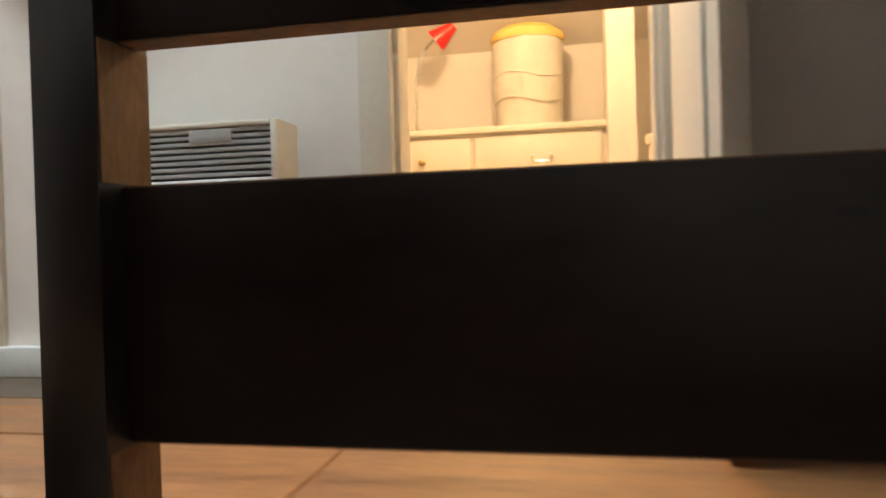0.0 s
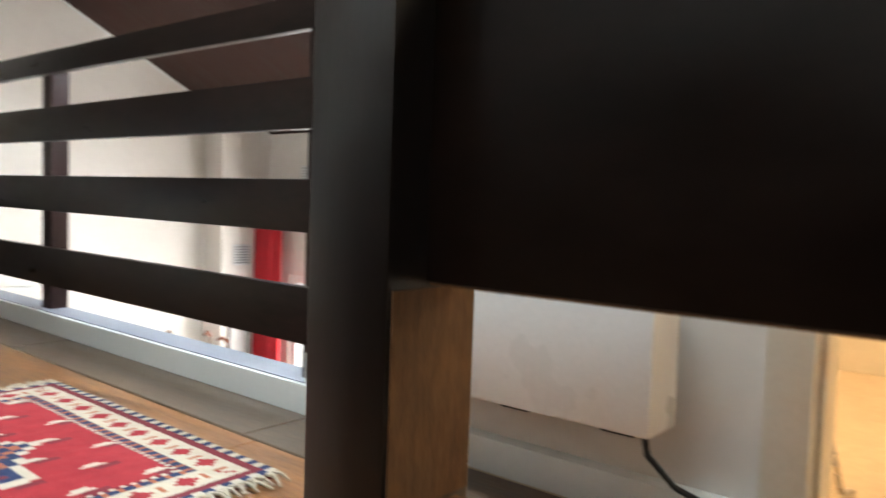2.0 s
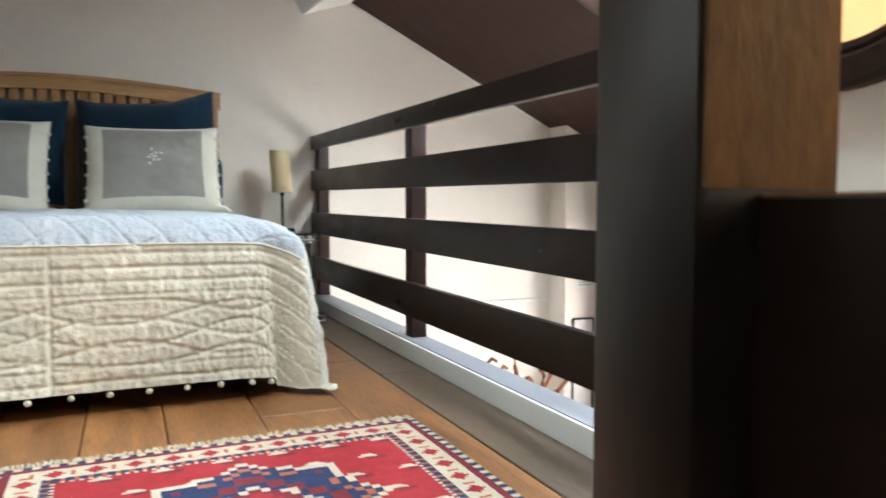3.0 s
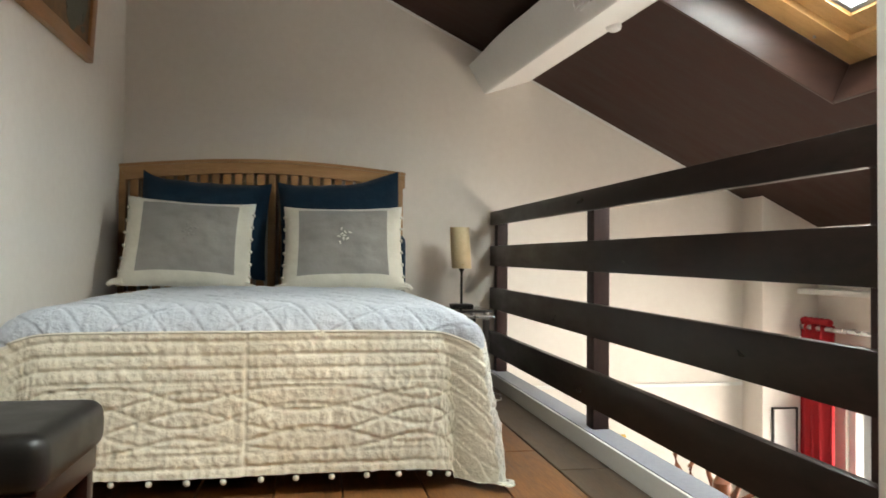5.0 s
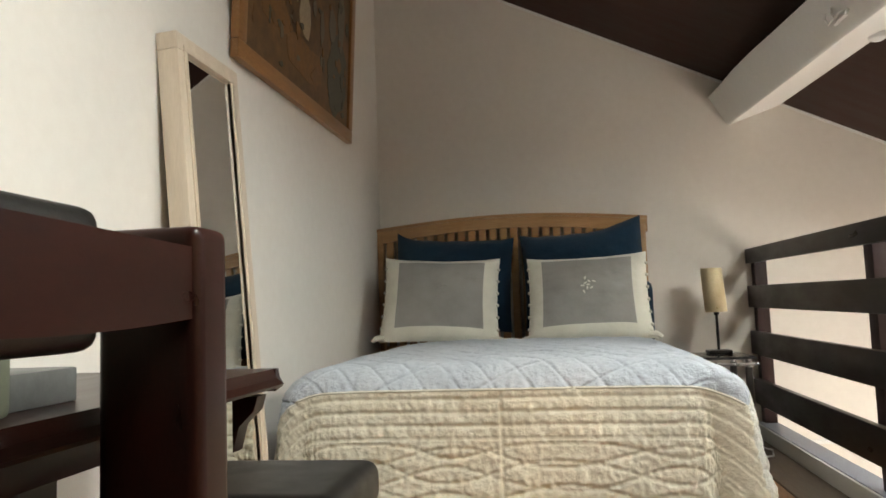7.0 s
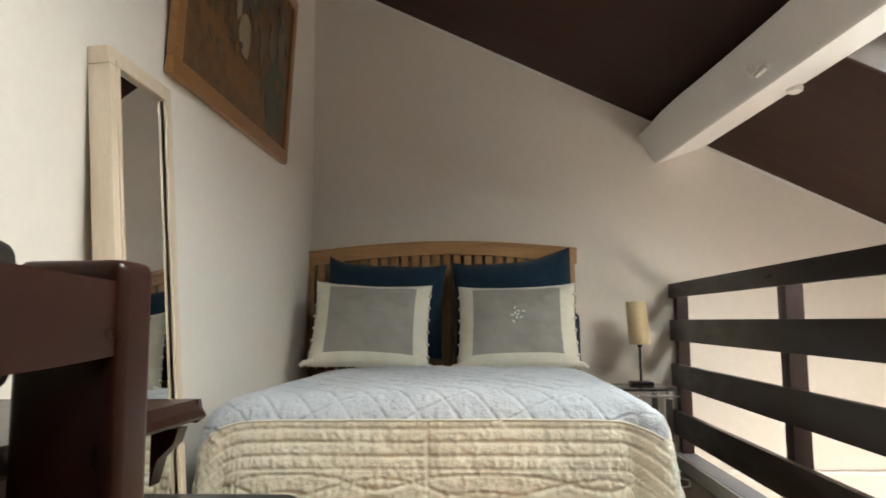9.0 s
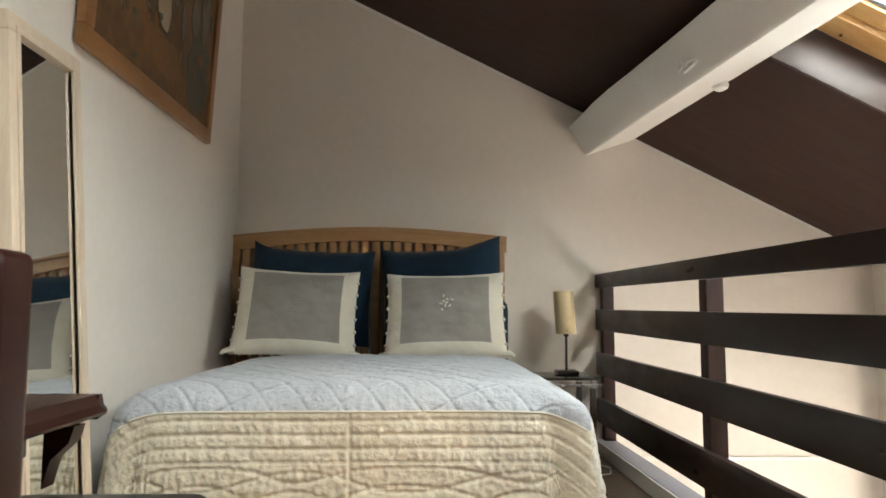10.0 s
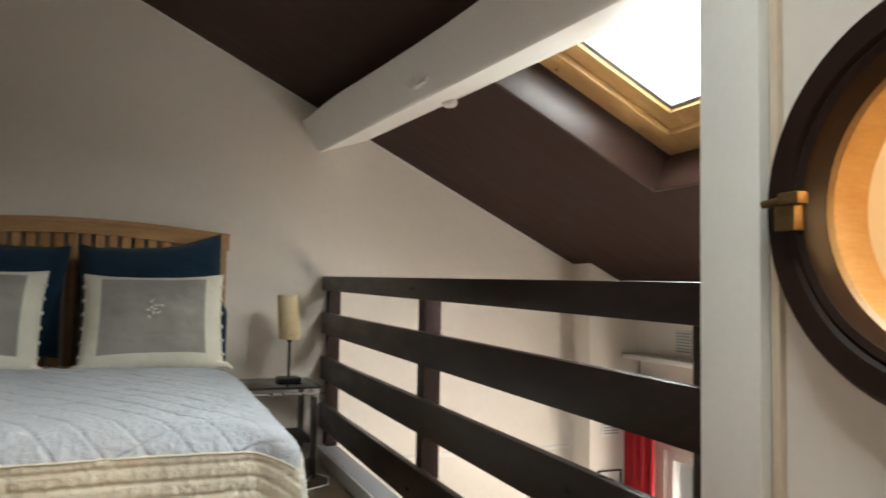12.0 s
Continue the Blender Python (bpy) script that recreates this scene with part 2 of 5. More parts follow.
# white purlin beam, slightly uneven
bm = bmesh.new()
rings = []
for k in range(25):
    y = REAR + 0.02 + (BACK - REAR - 0.02) * k / 24
    wob = 0.010 * noise.noise((y * 1.7, 0.3, 0)) + (0.02 * math.exp(-((y - 3.6) / 0.35) ** 2))
    outline = [(1.44, roof_z(1.44) + 0.02), (1.300 - wob, 1.770), (1.285 - wob, 1.762), (1.364, 1.614), (1.378, 1.606), (1.632, 1.690), (1.640, 1.705), (1.62, roof_z(1.62) + 0.02)]
    rings.append([bm.verts.new((x + 0.062 * (BACK - y), y, z - 0.024 * (BACK - y))) for x, z in outline])
for a, b in zip(rings, rings[1:]):
    for i in range(len(a) - 1):
        bm.faces.new((a[i + 1], a[i], b[i], b[i + 1]))
structure("beam", bm, PAINT, "white painted roof beam with uneven edges", "beam")

# ground of the room below, and the outdoors
bm = bmesh.new()
box(bm, LEFT, EAVE, REAR, BACK, LOW - 0.1, LOW)
structure("floor_below", bm, LOWFLOOR, "reddish floor of the room below", "floor")
bm = bmesh.new()
box(bm, -400, 400, -400, 400, LOW - 0.5, LOW - 0.11)
structure("ground", bm, material("outside ground", (0.06, 0.08, 0.03), (0.12, 0.13, 0.07), 0.9, 0.3, 3), "plain ground outside the house", "ground")

# mezzanine deck with the stair opening
STAIR_X0, STAIR_X1, STAIR_Y0, STAIR_Y1 = 0.12, 0.62, -1.5, 0.90
bm = bmesh.new()
for x0, x1, y0, y1 in ((LEFT, 1.40, STAIR_Y1, BACK), (LEFT, STAIR_X0, REAR, STAIR_Y1), (STAIR_X1, 1.40, REAR, STAIR_Y1), (STAIR_X0, STAIR_X1, REAR, STAIR_Y0)):
    box(bm, x0, x1, y0, y1, -0.2, -0.018)
floor = structure("floor", bm, EDGEWOOD, "mezzanine floor of old wide brown planks", "floor")
bm = bmesh.new()
box(bm, 1.40, EAVE, REAR, 1.30, -0.2, 0.03)
structure("floor_washroom", bm, TILE, "pale floor of the lit washroom", "floor")

# white kerb along the mezzanine edge
bm = bmesh.new()
box(bm, 1.40, 1.50, 1.30, BACK, -0.25, 0.062, 0.006)
structure("kerb", bm, PAINT, "white painted kerb beam under the railing", "kerb")

# sheet added over the white kerb's top; its grey-blue colour holds the shade there
bm = bmesh.new()
box(bm, 1.409, 1.499, 1.35, BACK - 0.003, 0.060, 0.0655, 0.001)
structure("kerb_cap", bm, material("shaded grey-blue kerb top", (0.20, 0.21, 0.25), (0.28, 0.29, 0.33), 0.45, 5, 60, bump=0.1), "kerb top with its shade put into a grey-blue colour", "ledge")

# washroom partition with doorway and porthole
DOOR_Y0, DOOR_Y1, DOOR_Z = -0.115, 0.362, 1.95
PORT_Y, PORT_Z, PORT_R = 0.936, 1.0, 0.27
WALL_X0, WALL_X1 = 1.43, 1.50
bm = bmesh.new()


def partition_face(bm, x):
    """The wall sheet with a round hole, cut as a fan of quads round the hole."""
    k = 32
    y0, y1, z0, z1 = DOOR_Y1, 1.30, 0.0, roof_z(x) + 0.03
    inner = [bm.verts.new((x, PORT_Y + (PORT_R - 0.06) * math.cos(i * math.tau / k), PORT_Z + (PORT_R - 0.06) * math.sin(i * math.tau / k))) for i in range(k)]
    outer = []
    for i in range(k):
        c, s = math.cos(i * math.tau / k), math.sin(i * math.tau / k)
        f = min((y1 - PORT_Y) / c if c > 1e-6 else 9, (y0 - PORT_Y) / c if c < -1e-6 else 9, (z1 - PORT_Z) / s if s > 1e-6 else 9, (z0 - PORT_Z) / s if s < -1e-6 else 9)
        outer.append(bm.verts.new((x, PORT_Y + f * c, PORT_Z + f * s)))
    for i in range(k):
        bm.faces.new((inner[i], inner[(i + 1) % k], outer[(i + 1) % k], outer[i]))
    for cy, cz in ((y0, z0), (y1, z0), (y0, z1), (y1, z1)):
        near = sorted(outer, key=lambda v: (v.co.y - cy) ** 2 + (v.co.z - cz) ** 2)
        onz = [v for v in near if abs(v.co.z - cz) < 1e-5]
        ony = [v for v in near if abs(v.co.y - cy) < 1e-5]
        if onz and ony and onz[0] is not ony[0]:
            bm.faces.new((onz[0], ony[0], bm.verts.new((x, cy, cz))))
    return inner


ia, ib = partition_face(bm, WALL_X0), partition_face(bm, WALL_X1)
for i in range(len(ia)):
    j = (i + 1) % len(ia)
    bm.faces.new((ia[i], ia[j], ib[j], ib[i]))
bmesh.ops.recalc_face_normals(bm, faces=bm.faces)
box(bm, WALL_X0, WALL_X1, DOOR_Y0, DOOR_Y1, DOOR_Z - 0.15, roof_z(WALL_X1) + 0.01)
box(bm, WALL_X0, WALL_X1, REAR, DOOR_Y0, 0.0, roof_z(WALL_X1))
box(bm, WALL_X1, EAVE, 1.23, 1.30, 0.0, roof_z(EAVE))
prism(bm, [(WALL_X1, roof_z(EAVE)), (EAVE, roof_z(EAVE)), (WALL_X1, roof_z(WALL_X1))], "y", 1.23, 1.30)
structure("wall_washroom", bm, PLASTER, "white partition wall with a doorway and a round porthole", "wall")
bm = bmesh.new()
prism(bm, [(3.02, 0.03), (3.08, 0.03), (3.08, roof_z(3.08)), (3.02, roof_z(3.02))], "y", REAR, 1.23)
structure("wall_washroom_back", bm, PLASTER, "low cream wall at the back of the washroom", "wall")
bm = bmesh.new()
prism(bm, [(WALL_X1, 0.03), (3.02, 0.03), (3.02, roof_z(3.02)), (WALL_X1, roof_z(WALL_X1))], "y", -0.56, -0.50)
structure("wall_washroom_side", bm, PLASTER, "cream side wall of the washroom", "wall")

bm = bmesh.new()
prism(bm, [(WALL_X1, roof_z(WALL_X1) - 0.002), (3.02, roof_z(3.02) - 0.002), (3.02, roof_z(3.02) - 0.022), (WALL_X1, roof_z(WALL_X1) - 0.022)], "y", -0.50, 1.23)
structure("ceiling_washroom", bm, PLASTER, "white sloping ceiling of the washroom", "ceiling")

bm = bmesh.new()                                        # boxed corner beside the cabinet
prism(bm, [(2.50, 0.03), (3.02, 0.03), (3.02, roof_z(3.02) - 0.022), (2.50, roof_z(2.50) - 0.022)], "y", -0.14, -0.0535)
structure("wall_washroom_pier", bm, PLASTER, "narrow cream wall end beside the low cabinet", "wall")

# white corner post of the partition, with a base block
bm = bmesh.new()
box(bm, 1.400, 1.505, 1.215, 1.343, 0.132, roof_z(1.5) + 0.01, 0.004)
box(bm, 1.397, 1.507, 1.212, 1.345, 0.062, 0.134, 0.002)
structure("corner_post", bm, PAINT, "white painted corner post beside the railing", "post")

# door casing and baseboard
bm = bmesh.new()
for y0, y1 in ((DOOR_Y1 - 0.004, DOOR_Y1 + 0.058), (DOOR_Y0 - 0.05, DOOR_Y0 + 0.004)):
    box(bm, 1.408, 1.432, y0, y1, 0.0, DOOR_Z - 0.09, 0.005)
box(bm, 1.408, 1.432, DOOR_Y0 - 0.05, DOOR_Y1 + 0.058, DOOR_Z - 0.15, DOOR_Z - 0.09, 0.005)
box(bm, 1.43, 1.50, DOOR_Y1 - 0.014, DOOR_Y1, 0.03, DOOR_Z - 0.15, 0.002)
box(bm, 1.43, 1.50, DOOR_Y0, DOOR_Y0 + 0.014, 0.03, DOOR_Z - 0.15, 0.002)
structure("door_casing", bm, CREAM, "cream painted moulded door casing", "trim")
bm = bmesh.new()
box(bm, 1.398, 1.432, DOOR_Y1 + 0.058, 1.2985, 0.0, 0.060, 0.003)
structure("baseboard", bm, PAINT, "low white baseboard along the partition", "baseboard")


# ---- railing along the mezzanine edge ----
def railing():
    top = thing("railing", "dark brown stained wooden railing with four broad horizontal boards", "railing")
    for y0, y1, z1 in ((1.347, 1.40, 0.880), (2.715, 2.785, 0.90), (4.13, 4.196, 0.915)):
        bm = bmesh.new()
        box(bm, 1.434, 1.494, y0, y1, 0.065, z1, 0.004)
        part("post", bm, RAILPOST, top)
    # bottom and top at the near end, and the rise towards the gable wall
    for z0, z1, rise in ((0.826, 0.900, 0.044), (0.614, 0.724, 0.030), (0.390, 0.506, 0.018), (0.146, 0.272, 0.012)):
        bm = bmesh.new()
        vs = box(bm, 1.408, 1.434, 1.349, BACK - 0.004, z0, z1, 0.004)
        for v in bm.verts:
            v.co.z += rise * (v.co.y - 1.349) / (BACK - 1.349)
        part("board", bm, DARKWOOD, top)


railing()


RAWWOOD = material("unstained worn wood", (0.085, 0.043, 0.018), (0.23, 0.122, 0.053), 0.7, 9, 45, (4, 4, 1.2), 0.35)


def stair_railing():
    top = thing("stair_railing", "dark stained stair railing with broad boards between square posts", "railing")
    for y0, y1 in ((0.383, 0.441), (-1.46, -1.40)):
        bm = bmesh.new()
        box(bm, 0.636, 0.706, y0, y1, -0.1, 0.83, 0.003)
        part("post", bm, DARKPOST, top)
    boards = ((0.094, 0.300), (0.418, 0.566), (0.678, 0.828))
    for z0, z1 in boards:
        bm = bmesh.new()
        box(bm, 0.664, 0.694, -1.40, 0.384, z0, z1, 0.002)
        part("board", bm, DARKWOOD, top)
        for z in (z0 - 0.0012, z1 - 0.0003):            # unstained upper and lower edge
            block("board_edge", (0.6655, 0.6925, -1.40, 0.3815, z, z + 0.0015), RAWWOOD, top)
    for z0, z1 in ((0.0, 0.090), (0.303, 0.415), (0.569, 0.675)):
        block("bare_face", (0.639, 0.703, 0.3815, 0.3835, z0, z1), RAWWOOD, top, 0.0, "unstained face of the post")


stair_railing()


def staircase():
    top = thing("staircase", "steep dark wooden stairs rising to the mezzanine", "stairs")
    for k in range(1, 12):
        y1 = STAIR_Y1 - 0.16 * (k - 1)
        bm = bmesh.new()
        box(bm, STAIR_X0 + 0.02, STAIR_X1 - 0.02, y1 - 0.20, y1, -0.2 * k - 0.035, -0.2 * k, 0.004)
        part("tread", bm, DARKWOOD, top)
    for x0 in (STAIR_X0 - 0.01, STAIR_X1 - 0.025):
        bm = bmesh.new()
        prism(bm, [(STAIR_Y1, -0.05), (STAIR_Y1 - 0.16 * 12, LOW + 0.002), (STAIR_Y1 - 0.16 * 12 + 0.2, LOW + 0.002), (STAIR_Y1, -0.35)], "x", x0, x0 + 0.035)
        part("stringer", bm, DARKWOOD, top)


staircase()


# ---- windows ----
def window(name, x0, x1, y0, y1, z0, z1, bars, label):
    """A glazed opening in a wall that runs along y: frame, mullions, panes, sill."""
    top = tagged(new(name), label, "window", kind="structure")
    bm = bmesh.new()
    w = 0.05
    for s in ((y0, y0 + w, z0, z1), (y1 - w, y1, z0, z1), (y0 + w, y1 - w, z0, z0 + w), (y0 + w, y1 - w, z1 - w, z1)):
        box(bm, x0, x1, *s, 0.004)
    part("window_frame", bm, PAINT, top)
    step = (y1 - y0 - 2 * w) / bars
    for k in range(1, bars):
        c = y0 + w + step * k
        bm = bmesh.new()
        box(bm, x0 + 0.006, x1 - 0.006, c - 0.02, c + 0.02, z0 + w, z1 - w, 0.003)
        part("mullion", bm, PAINT, top)
    for k in range(bars):
        bm = bmesh.new()
        box(bm, (x0 + x1) / 2 - 0.003, (x0 + x1) / 2 + 0.003, y0 + w + step * k, y0 + w + step * (k + 1), z0 + w, z1 - w)
        part("pane", bm, GLASS, top).visible_shadow = False


GLASS = glass_material("window glass", (0.97, 0.99, 1.0))
window("window_1", EAVE + 0.02, EAVE + 0.07, WIN_Y0, WIN_Y1, WIN_Z0, WIN_Z1, 2, "white framed bright window of the room below")


def along_roof(u, y, d):
    """Point u metres down the slope from the skylight's upper edge, d above the ceiling."""
    return Vector((SKY_X0 + u * math.cos(ROOF_ANGLE), y, roof_z(SKY_X0) - u * math.sin(ROOF_ANGLE))) + n * d


def slope_box(bm, u0, u1, y0, y1, d0, d1, bevel=0.003):
    vs = box(bm, u0, u1, y0, y1, d0, d1, bevel)
    for v in vs:
        if v.is_valid:
            v.co = along_roof(v.co.x, v.co.y, v.co.z)


def frame_ring(u0, u1, y0, y1, w, d0, d1, name, mat, parent):
    for s in ((u0, u1, y0, y0 + w), (u0, u1, y1 - w, y1), (u0, u0 + w, y0 + w, y1 - w), (u1 - w, u1, y0 + w, y1 - w)):
        bm = bmesh.new()
        slope_box(bm, *s, d0, d1)
        part(name, bm, mat, parent)


SKY_L = (SKY_X1 - SKY_X0) / math.cos(ROOF_ANGLE)
skylight = tagged(new("window_2"), "roof window with pine frame in a brown board lining", "skylight", kind="structure")
LINING = material("dark brown lining board", (0.020, 0.0085, 0.0062), (0.040, 0.0175, 0.0125), 0.40, 4, 30, (1, 1, 6), 0.08, rough_span=0.08)
BEAD = material("grey glazing bead", (0.22, 0.25, 0.29), (0.30, 0.33, 0.37), 0.4, 6, 60, bump=0.03)
frame_ring(0.0, SKY_L, SKY_Y0, SKY_Y1, 0.014, -0.004, 0.165, "lining", LINING, skylight)
frame_ring(0.015, SKY_L - 0.01, SKY_Y0 + 0.015, SKY_Y1 - 0.015, 0.12, 0.165, 0.215, "window_frame", PINE, skylight)
frame_ring(0.10, SKY_L - 0.09, SKY_Y0 + 0.10, SKY_Y1 - 0.10, 0.125, 0.19, 0.235, "sash", PINE, skylight)
frame_ring(0.222, SKY_L - 0.212, SKY_Y0 + 0.222, SKY_Y1 - 0.222, 0.022, 0.205, 0.224, "glazing_bead", BEAD, skylight)
bm = bmesh.new()
slope_box(bm, 0.2, SKY_L - 0.2, SKY_Y0 + 0.2, SKY_Y1 - 0.2, 0.225, 0.231, 0)
part("pane", bm, GLASS, skylight).visible_shadow = False
for u, y in ((0.30, SKY_Y1 - 0.055), (0.72, SKY_Y1 - 0.055)):
    bm = bmesh.new()
    a, b = along_roof(u, y, 0.158), along_roof(u, y, 0.168)
    tube(bm, a, b, 0.006)
    part("screw", bm, METAL, skylight)

# porthole
port = tagged(new("window_3"), "round porthole window with a dark brown ring and brass latch", "porthole", kind="structure")


def ring(profile, name, mat, parent, sides=64):
    """A round frame about the porthole's axis from (radius, x) pairs, closed."""
    bm = bmesh.new()
    loops = [[bm.verts.new((x, PORT_Y + r * math.cos(k * math.tau / sides), PORT_Z + r * math.sin(k * math.tau / sides))) for k in range(sides)] for r, x in profile]
    for a, b in zip(loops, loops[1:] + loops[:1]):
        for k in range(sides):
            bm.faces.new((a[k], a[(k + 1) % sides], b[(k + 1) % sides], b[k]))
    bmesh.ops.recalc_face_normals(bm, faces=bm.faces)
    return part(name, bm, mat, parent, angle=25)


PORTWOOD = material("dark brown turned wood", (0.010, 0.0042, 0.003), (0.026, 0.0105, 0.0068), 0.45, 8, 50, bump=0.12, spec=0.2)
OLDBRASS = material("tarnished brass", (0.10, 0.062, 0.026), (0.22, 0.14, 0.06), 0.45, 25, 120, bump=0.2, metal=0.9)
R = PORT_R
ring([(R, 1.432), (R, 1.408), (R - 0.008, 1.398), (R - 0.042, 1.398), (R - 0.050, 1.404), (R - 0.050, 1.432)], "outer_ring", PORTWOOD, port)
ring([(R - 0.050, 1.445), (R - 0.050, 1.403), (R - 0.054, 1.400), (R - 0.064, 1.404), (R - 0.068, 1.412), (R - 0.070, 1.445)], "sash_ring", PORTWOOD, port)
ring([(R - 0.060, 1.445), (R - 0.070, 1.445), (R - 0.076, 1.452), (R - 0.076, 1.520), (R - 0.060, 1.520)], "liner", PINE, port)
bm = bmesh.new()
tube(bm, (1.505, PORT_Y, PORT_Z), (1.509, PORT_Y, PORT_Z), R - 0.076, sides=48)
part("pane", bm, GLASS, port).visible_shadow = False
bm = bmesh.new()
box(bm, 1.372, 1.394, PORT_Y + R - 0.085, PORT_Y + R - 0.050, PORT_Z + 0.006, PORT_Z + 0.024, 0.003)
box(bm, 1.380, 1.400, PORT_Y + R - 0.072, PORT_Y + R - 0.036, PORT_Z - 0.03, PORT_Z + 0.008, 0.004)
tube(bm, (1.386, PORT_Y + R - 0.055, PORT_Z + 0.015), (1.386, PORT_Y + R - 0.012, PORT_Z + 0.012), 0.006)
part("latch", bm, OLDBRASS, port, "worn brass latch")
bm = bmesh.new()
box(bm, 1.418, 1.432, 1.196, 1.212, 0.0, roof_z(1.432), 0.002)
structure("trim_strip", bm, PALEWOOD, "thin pale wooden cover strip beside the post", "trim")


# ---- bed ----
BED_X0, BED_X1, BED_Y0, BED_Y1, BED_Z = -0.39, 0.89, 2.34, 4.10, 0.475


def cloth(name, a, b, crinkle=14):
    m = material(name, a, b, 0.92, 9, 420, bump=0.3, depth=0.0012, rough_span=0.05)
    nt = m.node_tree
    p = nt.nodes["Principled BSDF"]
    p.inputs["Sheen Weight"].default_value = 0.15
    p.inputs["Specular IOR Level"].default_value = 0.2
    crease, bp = noise_node(nt, crinkle, 4, 0.6), nt.nodes.new("ShaderNodeBump")
    bp.inputs["Strength"].default_value, bp.inputs["Distance"].default_value = 0.6, 0.008
    nt.links.new(crease.outputs["Fac"], bp.inputs["Height"])
    first = p.inputs["Normal"].links[0].from_node
    nt.links.new(bp.outputs[0], first.inputs["Normal"])
    return m


QUILT_TOP = cloth("pale blue quilted cotton", (0.40, 0.435, 0.485), (0.50, 0.535, 0.58), 75)
QUILT_CREAM = cloth("cream quilted cotton", (0.61, 0.565, 0.45), (0.73, 0.685, 0.565), 75)
QUILT_SIDE = cloth("white quilted cotton", (0.61, 0.60, 0.54), (0.73, 0.715, 0.65), 75)
SHEET = cloth("grey bed sheet", (0.26, 0.27, 0.29), (0.34, 0.35, 0.37))
GREY = cloth("taupe grey cushion cotton", (0.225, 0.21, 0.195), (0.29, 0.275, 0.255))
IVORY = cloth("ivory cushion cotton", (0.56, 0.53, 0.45), (0.68, 0.65, 0.56))
NAVY = cloth("navy blue pillow cotton", (0.002, 0.014, 0.030), (0.005, 0.027, 0.052))


def stitch(a, b, front):
    """Depth of the quilting at a across and b along the cloth: 0 at a seam, 1 between seams."""
    if front > 0.02:
        e = abs(a - 0.27)
        if 0.155 < front < 0.345:
            amp = 0.034 * math.sin((front - 0.155) / 0.19 * math.pi) ** 0.5
            w = amp * math.sin(a * 10.5 + 0.8 * noise.noise((a * 2, front * 5, 0)))
            p, q = (front + w) % 0.066, (front - w + 0.02) % 0.066
            d = min(p, 0.066 - p, q, 0.066 - q)
        else:
            d = (front + 0.006 * noise.noise((a * 3, 1, 2))) % 0.038
            d = min(d, 0.038 - d)
        return min(1, d / 0.0075) ** 0.6 * min(1, e / 0.008)
    u, v = (a + 0.75 * b) % 0.105, (a - 1.9 * b) % 0.30
    d = min(min(u, 0.105 - u), min(v, 0.30 - v) * 0.6)
    return min(1, d / 0.006) ** 0.7


